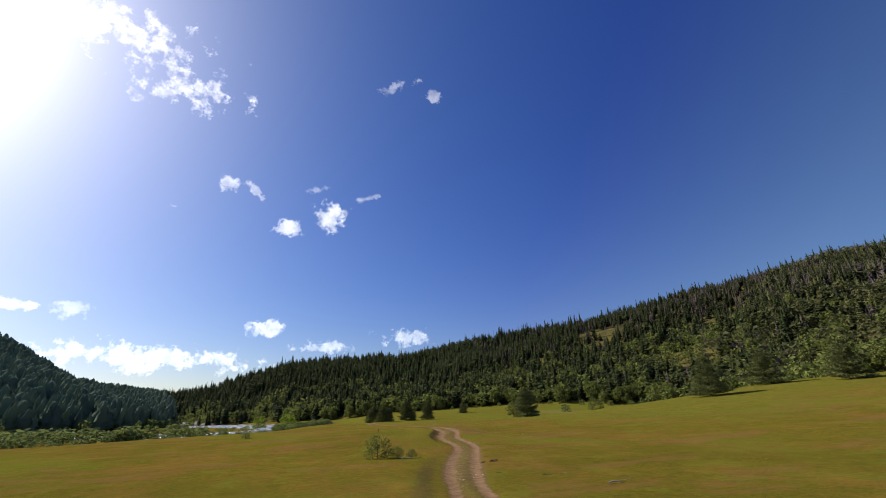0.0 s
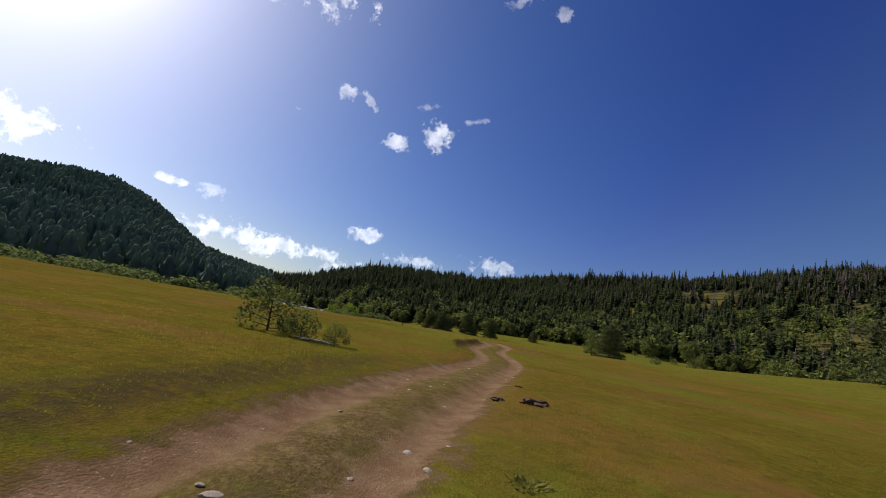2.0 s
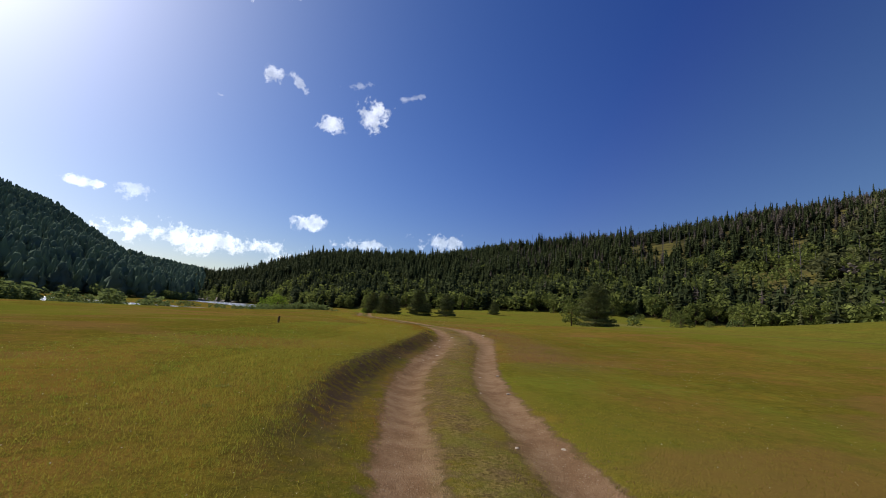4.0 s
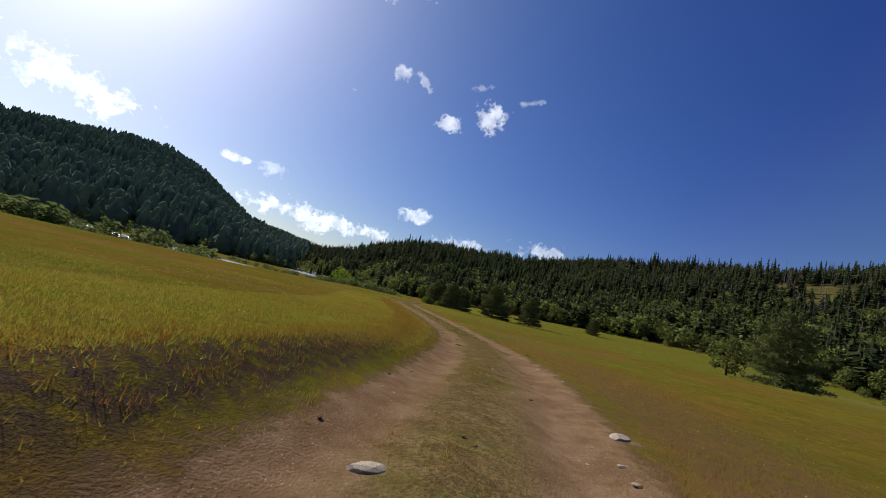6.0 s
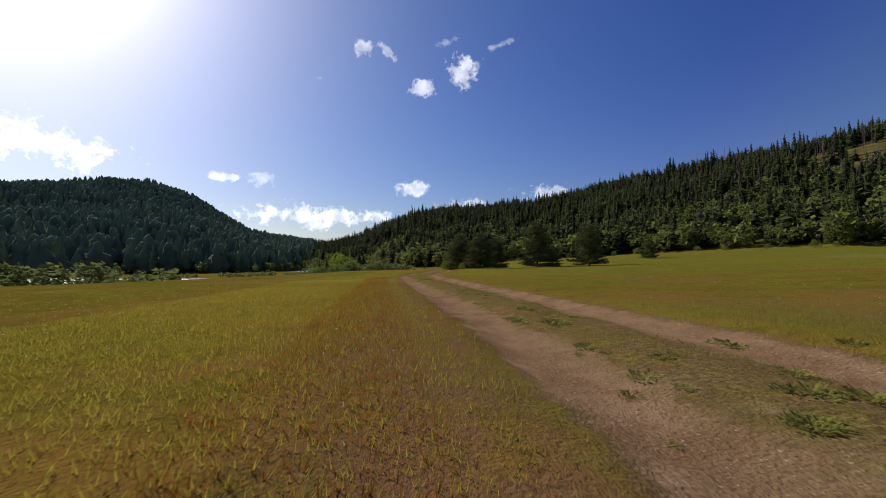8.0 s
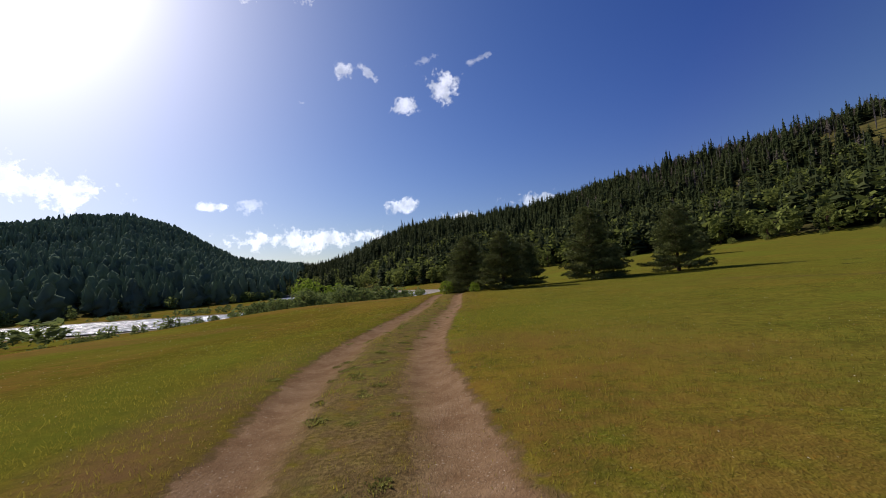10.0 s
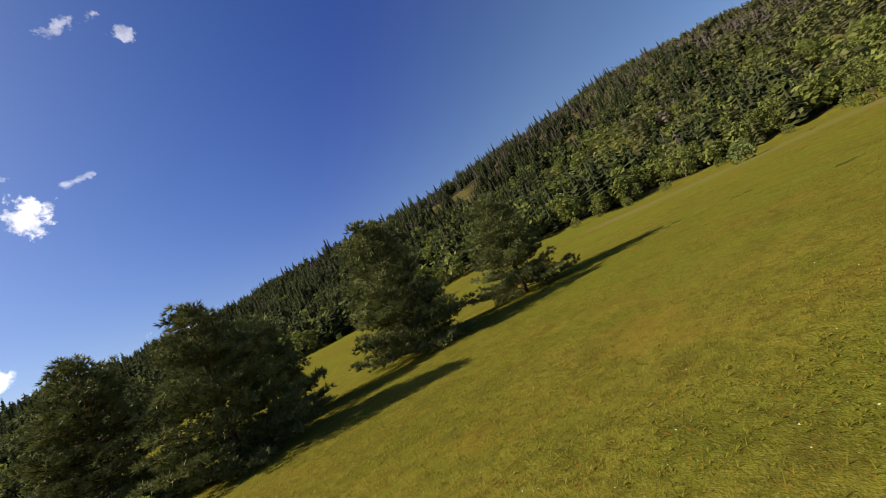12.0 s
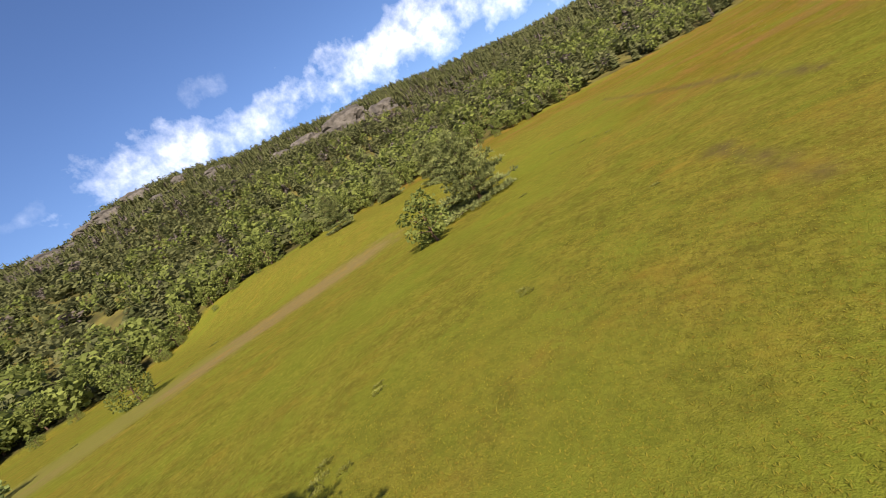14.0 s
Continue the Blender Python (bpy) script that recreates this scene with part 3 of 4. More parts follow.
# ---------------------------------------------------------------- pines of the meadow
def pine_meshes(seed, height, radius, whorls, tufts=11, per=9, needle=0.17, width=0.11):
    """A pine of whorled boughs that carry separate pads of starry needle tufts, with dark gaps between them."""
    rng = np.random.default_rng(seed)
    trunk = Pile()
    ks = np.linspace(0, 1, 9)
    bend = rng.normal(0, 0.02, (9, 2)).cumsum(0) * height * 0.15
    pts = [(bend[i, 0], bend[i, 1], -0.15 + height * 0.97 * k) for i, k in enumerate(ks)]
    trunk.add(*stem(pts, [0.026 * height * (1 - k) ** 0.9 + 0.012 for k in ks], 8))
    sticks, spots, sizes, outs, tones = Pile(), [], [], [], []
    phase = rng.uniform(0, 6.28, 4)
    up = np.array((0, 0, 1.0))
    for i in range(whorls):
        k = (i + 0.5) / whorls
        n = rng.integers(6, 9) if k < 0.75 else 5
        turn = rng.uniform(0, 6.28)
        for j in range(n):
            a = turn + 6.28318 * j / n + rng.normal(0, 0.2)
            lump = 1 + 0.14 * math.sin(2 * a + 5 * k + phase[0]) + 0.12 * math.sin(5 * a - 9 * k + phase[1])
            out = (radius * (1 - k) ** 0.66 + 0.06) * lump * rng.uniform(0.80, 1.10)
            z = height * (0.035 + 0.915 * k) + rng.normal(0, 0.10)
            d = np.array((math.cos(a), math.sin(a), 0))
            e = np.array((-math.sin(a), math.cos(a), 0))
            lift, curl = -0.22 + 0.70 * k + rng.normal(0, 0.08), 0.18 + 0.25 * k
            root = np.array((np.interp(k, ks, bend[:, 0]), np.interp(k, ks, bend[:, 1]), z))

            def along(u):
                p = root + d * out * u + up * out * (lift * u + curl * u * u)
                p[2] = max(p[2], 0.14)
                return p

            for q in range(3):
                sticks.add(*limb(along(q / 3), along((q + 1) / 3), 0.012 + 0.018 * (1 - k) * (1 - q / 3), 0.010 + 0.016 * (1 - k) * (1 - (q + 1) / 3)))
            m = max(2, int(round(out / 0.40)))
            for q in range(m):
                u = 1.0 - 0.82 * q / m + rng.normal(0, 0.03)
                sides = (0,) if u > 0.93 or out < 0.6 else (-1, 1)
                for side in sides:
                    p = along(u) + e * side * (0.20 + 0.22 * out * u * (1.2 - u)) * rng.uniform(0.7, 1.2) + up * rng.uniform(-0.04, 0.10)
                    if side:
                        sticks.add(*limb(along(u - 0.12), p, 0.008, 0.004, 3))
                    spots.append(p)
                    sizes.append(rng.uniform(0.21, 0.33) * (0.7 + 0.3 * min(1, out)))
                    outs.append(d * 0.7 + e * side * 0.4)
                    tones.append(rng.uniform(0, 1) ** 1.5)
    spots.append(np.array((bend[-1, 0], bend[-1, 1], height)))
    sizes.append(0.16), outs.append(up * 1.0), tones.append(0.6)
    spots, sizes, outs = np.repeat(spots, tufts, 0), np.repeat(sizes, tufts), np.repeat(outs, tufts, 0)
    jig = rng.normal(0, 1, spots.shape)
    jig *= (rng.uniform(0.3, 1.0, len(jig)) ** 0.5 / np.linalg.norm(jig, axis=1))[:, None]
    jig[:, 2] = np.abs(jig[:, 2]) * 0.75 - 0.2
    centers = spots + jig * sizes[:, None]
    centers[:, 2] = np.maximum(centers[:, 2], 0.07)
    v, f = blades(rng, centers, outs * 0.6 + jig * 0.8 + up * 0.35, per, needle, needle * width, 0.45)
    tint = np.clip(np.repeat(np.repeat(tones, tufts) * 0.75 + rng.uniform(0, 0.25, len(spots)), per * 3), 0, 1)
    return trunk.mesh("trunk", BARK, True), sticks.mesh("bough_frame", BARK), mesh_from("crown", v, f, PINE, False, {"tint": tint})


def pine(x, y, meshes, label, size=1.0, turn=0.0, group="meadow pines"):
    t = thing("pine_tree", x, y, label, "tree", group, turn, size)
    part("trunk", meshes[0], t)
    part("bough_frame", meshes[1], t)
    part("crown", meshes[2], t)
    return t


PINE_A = pine_meshes(11, 5.7, 2.7, 14, 14, 9, 0.19, 0.18)
PINE_B = pine_meshes(12, 5.4, 2.45, 14, 14, 9, 0.19, 0.18)
PINE_C = pine_meshes(13, 4.6, 2.25, 13, 15, 9, 0.18, 0.18)
PINE_D = pine_meshes(14, 4.2, 2.1, 12, 15, 9, 0.18, 0.18)
PINE_FAR = [pine_meshes(15 + i, 4.6, 2.2, 12, 10, 6, 0.24, 0.20) for i in range(2)]
pine(17.2, 135.8, PINE_A, "bushy dark green pine with branches down to the grass", 0.84, 20)
pine(11.4, 137.1, PINE_B, "shaggy green pine standing alone in sunlit meadow grass", 1.0, 100)
pine(4.3, 135.7, PINE_C, "dense dark pine at the front of a close group", 0.88, 10)
pine(6.4, 138.4, PINE_D, "dark young pine pressed against its neighbours", 0.86, 80)
pine(2.2, 138.6, PINE_C, "dark young pine behind a close group", 0.92, 200)
pine(1.4, 141.0, PINE_D, "small pine at the edge of the river flat", 0.6, 300)
pine(13.6, 138.8, PINE_D, "low pine with a wide skirt beside a taller one", 0.62, 40)
pine(31.5, 103.5, PINE_FAR[0], "broad dark pine in the open meadow", 1.35, 250)
pine(42.5, 174.0, PINE_FAR[1], "small round pine near the far side of the meadow", 0.85, 10)
pine(54.0, 74.0, PINE_FAR[1], "tall loose pine on the rising meadow", 1.5, 70)
pine(76.0, 79.0, PINE_FAR[0], "stout pine on the rising meadow", 1.5, 140)
pine(75.0, 63.0, PINE_FAR[1], "bushy pine high on the meadow slope", 1.5, 220)


# ---------------------------------------------------------------- broad-leaved trees and shrubs
def leafy_meshes(seed, height, radius, count, leaf, material, bare=0.25, bark=None):
    rng = np.random.default_rng(seed)
    wood = Pile()
    top = height * 0.62
    pts = [(0, 0, -0.1), (0.02 * height, 0.01 * height, height * bare), (0.0, 0.03 * height, top)]
    wood.add(*stem(pts, [0.035 * height, 0.026 * height, 0.010 * height], 7))
    lumps = []
    n = 13
    for i in range(n):
        a, k = 2.4 * i + rng.normal(0, 0.3), (i + 0.5) / n
        z = height * (bare + (0.93 - bare) * k)
        r = radius * (0.35 + 0.65 * math.sin(3.1416 * min(1, 0.18 + 0.80 * k))) * rng.uniform(0.55, 0.9)
        p = np.array((math.cos(a) * r, math.sin(a) * r, z))
        lumps.append((p, radius * rng.uniform(0.28, 0.46)))
        wood.add(*limb((0, 0, z * 0.62), p, 0.012 * height, 0.004 * height))
    cs = []
    per = count // n
    for p, r in lumps:
        d = rng.normal(0, 1, (per, 3))
        d /= np.linalg.norm(d, axis=1)[:, None]
        cs.append(p + d * (r * rng.uniform(0.45, 1.08, per) ** 0.6)[:, None] * np.array((1, 1, 0.8)))
    cs = np.concatenate(cs)
    cs[:, 2] = np.maximum(cs[:, 2], 0.06)
    crown = Pile()
    crown.add(*leaves(rng, cs, leaf, 0.2))
    return wood.mesh("trunk", bark or BARK, True), crown.mesh("crown", material)


def leafy(kind, x, y, meshes, label, size=1.0, turn=0.0, group="", category="tree"):
    t = thing(kind, x, y, label, category, group, turn, size)
    part("trunk" if category == "tree" else "stem", meshes[0], t)
    part("crown" if category == "tree" else "foliage", meshes[1], t)
    return t


OAKS = [leafy_meshes(30 + i, 7.0, 3.2, 980, 0.34, OAK, 0.14) for i in range(3)]
SHRUBS = [leafy_meshes(40 + i, 2.2, 1.6, 290, 0.22, WILLOW, 0.05) for i in range(3)]
LIMES = [leafy_meshes(50 + i, 3.4, 2.0, 1000, 0.18, LIME, 0.08) for i in range(2)]
DARKS = [leafy_meshes(55 + i, 2.0, 1.4, 1250, 0.085, OAK, 0.05) for i in range(2)]

rnd = random.Random(5)


def edge_point(az, extra):
    r = float(np.interp(az, H_AZ, H_FOOT)) + extra
    return HUB[0] + r * math.sin(radians(az)), HUB[1] + r * math.cos(radians(az))


# broad-leaved belt at the foot of the wooded slope
for i in range(88):
    az = -6 + 160 * (i + rnd.uniform(-0.4, 0.4)) / 88
    x, y = edge_point(az, rnd.uniform(-1, 9))
    leafy("oak_tree", x, y, OAKS[i % 3], "round fresh green broad-leaved tree at the wood's edge", rnd.uniform(0.62, 1.12), rnd.uniform(0, 360), "trees along the wood's edge")
for i in range(40):
    az = 8 + 140 * (i + rnd.uniform(-0.4, 0.4)) / 40
    x, y = edge_point(az, rnd.uniform(-7, -1))
    leafy("shrub", x, y, DARKS[i % 2], "low green shrub in front of the wood", rnd.uniform(0.5, 1.1), rnd.uniform(0, 360), "shrubs along the wood's edge", "shrub")

# willows of the river flat
for i in range(90):
    x = -5 - 75 * (i + rnd.random()) / 90
    y = float(np.interp(x, BANK_X, BANK_Y)) + rnd.uniform(1, 9)
    leafy("willow_shrub", x, y, SHRUBS[i % 3], "pale green willow shrub at the edge of the meadow", rnd.uniform(0.28, 0.62) * (0.6 if x < -24 else 1.0), rnd.uniform(0, 360), "willows along the river", "shrub")
FLAT_SPOTS = []
count = 0
while count < 260:
    x, y = -4 - 120 * rnd.random() ** 1.5, rnd.uniform(98, 235)
    rd = float(river_distance(np.array([x]), np.array([y]))[0])
    beyond = y - float(np.interp(x, BANK_X, BANK_Y))
    if rd < 15 or rd > 42 and beyond > 30 or beyond < 3 or hill_place(x, y)[0] > hill_place(x, y)[1] - 4:
        continue
    near_edge = beyond < 16 or rd < 24
    if not near_edge and rnd.random() < 0.6:
        continue
    FLAT_SPOTS.append((x, y, 2.2 * rnd.uniform(0.35, 0.9) * (0.5 if -46 < math.degrees(math.atan2(x, y - 109.6)) < -28 and y < 185 else 1.0)))
    count += 1
# a shrubby fringe where the river comes close to the end of the meadow
fringe = random.Random(41)
for i in range(30):
    k = fringe.random()
    FLAT_SPOTS.append((-25 + 19 * k + fringe.gauss(0, 0.8), 166 + 8 * k + fringe.gauss(0, 2.2), fringe.uniform(1.6, 3.0)))
for i in range(150):
    x = -40 - 100 * rnd.random()
    y = float(np.interp(x, BANK_X, BANK_Y)) + rnd.uniform(4, 34)
    if float(river_distance(np.array([x]), np.array([y]))[0]) > 17:
        FLAT_SPOTS.append((x, y, rnd.uniform(2.2, 4.0)))
for i in range(16):
    x, y = -8 - 8 * rnd.random(), 146 + 24 * rnd.random()
    leafy("willow_shrub", x, y, SHRUBS[i % 3], "dense pale green willow shrub on the river bank", rnd.uniform(0.5, 1.1), rnd.uniform(0, 360), "willows along the river", "shrub")
leafy("young_tree", -20.5, 172, LIMES[0], "light green young tree on the river bank", 1.5, 30, "", "tree")
leafy("young_tree", -34, 246, LIMES[1], "bright green young tree across the flat", 1.8, 130, "", "tree")
leafy("bright_shrub", 2.2, 135.4, LIMES[1], "bright lime green shrub at the feet of pines", 0.2, 10, "", "shrub")
leafy("bright_shrub", 0.2, 137.5, LIMES[0], "bright lime green shrub beside the track", 0.28, 80, "", "shrub")
leafy("bush", -14.0, 40.2, DARKS[0], "round green bush with dead brush at its foot", 0.66, 20, "", "shrub")
leafy("bush", -12.9, 39.3, DARKS[1], "low spreading green bush", 0.36, 120, "", "shrub")
leafy("bush", -12.0, 39.0, DARKS[0], "low dark scrub beside a round bush", 0.26, 70, "", "shrub")
leafy("bush", -25.0, 75.0, DARKS[1], "low dark bush on the meadow", 0.5, 60, "", "shrub")
leafy("young_tree", 31.8, 110.8, OAKS[1], "light green open-crowned tree beside a dark pine", 0.52, 33, "", "tree")
leafy("bush", 34.0, 106.0, SHRUBS[2], "pale green bush between a pine and a young tree", 0.8, 120, "", "shrub")
leafy("bush", 64.0, 122.5, DARKS[0], "rounded grey-green bush standing in the meadow", 1.7, 15, "", "shrub")
leafy("bush", 61.5, 133.8, SHRUBS[0], "pale bush standing in the meadow", 1.0, 200, "", "shrub")
leafy("bush", 98.0, 140.0, SHRUBS[1], "pale bush at the meadow's edge", 1.4, 100, "", "shrub")


# ---------------------------------------------------------------- the conifer woods on the hills
def fir_shape(seed, sprays=58, slim=1.0, blunt=0.8):
    """A shaggy conifer of outward-hanging sprays round a dark core, one unit high."""
    rng = np.random.default_rng(seed)
    p = Pile()
    core = [(0, 0, 0.96)] + [(0.08 * slim * math.cos(1.2566 * s), 0.08 * slim * math.sin(1.2566 * s), 0.03) for s in range(5)]
    p.add(core, [(0, 1 + s, 1 + (s + 1) % 5) for s in range(5)])
    for i in range(sprays):
        k = 1 - math.sqrt(1 - 0.985 * (i + rng.uniform(0, 1)) / sprays)
        r = slim * (0.19 * (1 - k) ** blunt + 0.014) * rng.uniform(0.72, 1.18)
        a = 2.4 * i + rng.normal(0, 0.5)
        z = 0.07 + 0.91 * k
        d, e = np.array((math.cos(a), math.sin(a), 0)), np.array((-math.sin(a), math.cos(a), 0))
        up = np.array((0, 0, 1.0))
        w = (0.5 * r + 0.02) * rng.uniform(0.7, 1.2)
        drop = rng.uniform(-0.1, 0.55)
        p.add([d * r * 0.15 + up * (z + 0.05), d * r * 0.62 - e * w + up * (z - drop * r * 0.3), d * r + up * (z - drop * r), d * r * 0.62 + e * w + up * (z - drop * r * 0.3)], [(0, 1, 2), (0, 2, 3)])
    return np.concatenate(p.v), np.concatenate(p.f)


def body_shape(seed, sides=6, rings=4, slim=1.0, blunt=0.7, rag=0.28):
    """A far tree as one closed, ragged, tapering body, one unit high."""
    rng = np.random.default_rng(seed)
    v, f = [(0, 0, 1.0)], []
    for k in range(rings):
        q = (k + 0.6) / rings
        drop = rng.uniform(-0.05, 0.05)
        for s in range(sides):
            a = 6.28318 * (s + 0.5 * (k % 2)) / sides + rng.normal(0, 0.15)
            r = slim * 0.20 * q ** blunt * rng.uniform(1 - rag, 1 + rag) * (0.72 if k == rings - 1 else 1.0)
            v.append((r * math.cos(a), r * math.sin(a), 1 - q + drop + rng.normal(0, 0.35 / rings * 0.3)))
    for s in range(sides):
        f.append((0, 1 + s, 1 + (s + 1) % sides))
    for k in range(rings - 1):
        for s in range(sides):
            a, b = 1 + k * sides + s, 1 + k * sides + (s + 1) % sides
            f += [(a, a + sides, b), (b, a + sides, b + sides)]
    return np.array(v), np.array(f)


def crown_shape(seed, count=96, leaf=0.10):
    """A rough broad crown of big leaf sprays, one unit high."""
    rng = np.random.default_rng(seed)
    d = rng.normal(0, 1, (count, 3))
    d /= np.linalg.norm(d, axis=1)[:, None]
    c = d * rng.uniform(0.55, 1.0, (count, 1)) * np.array((0.40, 0.40, 0.42)) + np.array((0, 0, 0.52))
    v, f = leaves(rng, c, leaf, 0.3)
    return v, np.concatenate([f[:, [0, 1, 2]], f[:, [0, 2, 3]]])


def planted(name, spots, shapes, heights, tints, seed, material, label, category, widen=(0.9, 1.25)):
    rng = np.random.default_rng(seed)
    vs, fs, ts, n = [], [], [], 0
    zs = land_height(spots[:, 0], spots[:, 1])
    for (x, y), z, h, tint in zip(spots, zs, heights, tints):
        v, f = shapes[rng.integers(len(shapes))]
        a, w = rng.uniform(0, 6.28), rng.uniform(*widen)
        ca, sa = math.cos(a), math.sin(a)
        u = np.empty_like(v)
        u[:, 0] = (v[:, 0] * ca - v[:, 1] * sa) * h * w + x
        u[:, 1] = (v[:, 0] * sa + v[:, 1] * ca) * h * w + y
        u[:, 2] = v[:, 2] * h + z
        vs.append(u)
        fs.append(f + n)
        ts.append(np.full(len(v), tint, np.float32))
        n += len(v)
    me = mesh_from(name, np.concatenate(vs), np.concatenate(fs), material, False, {"tint": np.concatenate(ts)})
    return tagged(new(name, me), label, category, kind="stuff")


def hill_spots(n, seed, az0, az1, start, past):
    """Random places on the slopes between foot and ridge, evenly over the ground."""
    rng = np.random.default_rng(seed)
    az = rng.uniform(az0, az1, n)
    a, b = np.interp(az, H_AZ, H_FOOT) + start, np.interp(az, H_AZ, H_RIDGE) + past
    r = np.sqrt(a * a + (b * b - a * a) * rng.uniform(0, 1, n))
    return np.stack([HUB[0] + r * np.sin(np.radians(az)), HUB[1] + r * np.cos(np.radians(az))], 1), az, r


FIRS = [fir_shape(60 + i, 34, (0.82, 1.1, 1.4)[i % 3], (0.9, 0.75, 0.55)[i % 3]) for i in range(9)]
LOW_FIRS = [fir_shape(90 + i, 46, (1.0, 1.25, 1.6)[i % 3], (0.8, 0.6, 0.45)[i % 3]) for i in range(6)] + [crown_shape(140 + i, 60, 0.12) for i in range(4)]
SPIRES = [fir_shape(70 + i, 46, 0.62, 1.0) for i in range(4)]

# cliffs: azimuth, place between foot and ridge, size
CLIFFS = ((99, 0.90, 1.5), (101.5, 0.93, 1.5), (104, 0.95, 1.6), (105.5, 0.84, 1.3), (96, 0.72, 0.9), (111, 0.80, 1.3), (117, 0.76, 1.2), (124, 0.62, 1.3), (128, 0.70, 2.0), (133, 0.64, 2.1), (138, 0.58, 1.8), (121, 0.88, 1.1), (109, 0.93, 1.5), (114, 0.90, 1.2))


def cliff_place(a, k):
    foot, ridge = float(np.interp(a, H_AZ, H_FOOT)), float(np.interp(a, H_AZ, H_RIDGE))
    rr = foot + (ridge - foot) * k
    return HUB[0] + rr * math.sin(radians(a)), HUB[1] + rr * math.cos(radians(a))


def off_cliffs(sp):
    """True for spots that leave the cliffs bare."""
    free = np.ones(len(sp), bool)
    for a, k, s in CLIFFS:
        x, y = cliff_place(a, k - 0.04)
        free &= np.hypot(sp[:, 0] - x, sp[:, 1] - y) > 10 * s
    return free


CROWNS = [crown_shape(80 + i) for i in range(5)]
rng = np.random.default_rng(9)

BIG_FIRS = [body_shape(100 + i, 9, 9, (0.85, 1.05, 1.3)[i % 3], (0.9, 0.75, 0.6)[i % 3], 0.5) for i in range(9)]
SLOPE_FIRS = [fir_shape(150 + i, 20, (1.2, 1.5, 1.9)[i % 3], (0.7, 0.55, 0.42)[i % 3]) for i in range(9)]
FAR_FIRS = [body_shape(120 + i, 6, 5, (0.9, 1.2, 1.5, 1.05)[i % 4], (0.95, 0.7, 0.5, 0.8)[i % 4], 0.45) for i in range(12)]


def slope_part(az, r):
    """0 at the foot of the slope, 1 on the ridge."""
    a, b = np.interp(az, H_AZ, H_FOOT), np.interp(az, H_AZ, H_RIDGE)
    return (r - a) / (b - a)


# the hill across the river: tall trees along its foot, the rest finer with distance
sp, az, r = hill_spots(900, 20, -66, -19, -2, -560)
planted("fir_forest", sp, BIG_FIRS, rng.uniform(8, 17, len(sp)), rng.uniform(0, 1, len(sp)), 4, FIR_HAZED, "dense dark conifer forest across the river", "forest", (1.0, 1.5))
sp, az, r = hill_spots(8500, 40, -58, -17, 100, 40)
planted("hill_forest", sp, FAR_FIRS, rng.uniform(7, 17, len(sp)), rng.uniform(0, 1, len(sp)), 14, FIR_HAZED, "unbroken dark conifer forest covering a hill", "forest", (0.9, 1.3))
# the low hill at the head of the valley
sp, az, r = hill_spots(4300, 21, -24, 26, 2, 20)
planted("fir_forest", sp, FIRS, rng.uniform(7, 14, len(sp)) * rng.choice((0.8, 1.0, 1.15), len(sp)), rng.uniform(0, 0.6, len(sp)), 1, FIR, "dense dark conifer forest covering the hills", "forest", (0.9, 1.35))
sp, az, r = hill_spots(420, 26, -18, 74, 90, 14)
planted("tall_firs", sp, SPIRES, rng.uniform(12, 20, len(sp)), rng.uniform(0, 0.3, len(sp)), 7, FIR, "tall slender dark firs rising over the forest", "forest", (0.9, 1.25))
# the slope ahead, with clearings
sp, az, r = hill_spots(4200, 22, 18, 76, 3, 20)
clear = wave(sp[:, 0], sp[:, 1], 17, 31) + wave(sp[:, 0], sp[:, 1], 7, 32) * 0.6
frac = slope_part(az, r)
keep = (clear < 0.85) | (frac > 0.95)
sp, frac, az = sp[keep], frac[keep], az[keep]
band = wave(sp[:, 0], sp[:, 1], 30, 33)
dry = rng.uniform(0, 1, len(sp)) < 0.06 + 0.30 * smooth(0.4, 0.75, frac + 0.2 * band) + 0.35 * smooth(48, 58, az) * smooth(0.35, 0.55, frac)
hs = rng.uniform(6.5, 13, len(sp))
planted("fir_forest", sp[~dry], FIRS, hs[~dry], rng.uniform(0, 0.8, (~dry).sum()), 2, FIR, "mixed conifer forest with grassy clearings on a slope", "forest", (0.9, 1.35))
planted("browning_fir_forest", sp[dry], FIRS, hs[dry] * 0.9, rng.uniform(0, 0.7, dry.sum()), 5, FIR_DRY, "thinned grey-brown conifers on a dry slope", "forest", (0.8, 1.2))
# the high slope beyond the meadow
sp, az, r = hill_spots(11500, 27, 64, 179, 2, 25)
keep = off_cliffs(sp)
sp, az, r = sp[keep], az[keep], r[keep]
frac = slope_part(az, r)
band = wave(sp[:, 0], sp[:, 1], 46, 33) + 0.5 * wave(sp[:, 0], sp[:, 1], 15, 34)
dry = rng.uniform(0, 1, len(sp)) < 0.08 + 0.55 * smooth(-0.1, 0.5, band) * smooth(0.2, 0.35, frac) * (1 - smooth(0.65, 0.85, frac)) * (1 - 0.6 * smooth(96, 112, az)) + 0.35 * (1 - smooth(76, 88, az)) * smooth(0.4, 0.6, frac)
hs = rng.uniform(4.0, 8.0, len(sp)) * (1 + 0.6 * frac)
near = r < 300
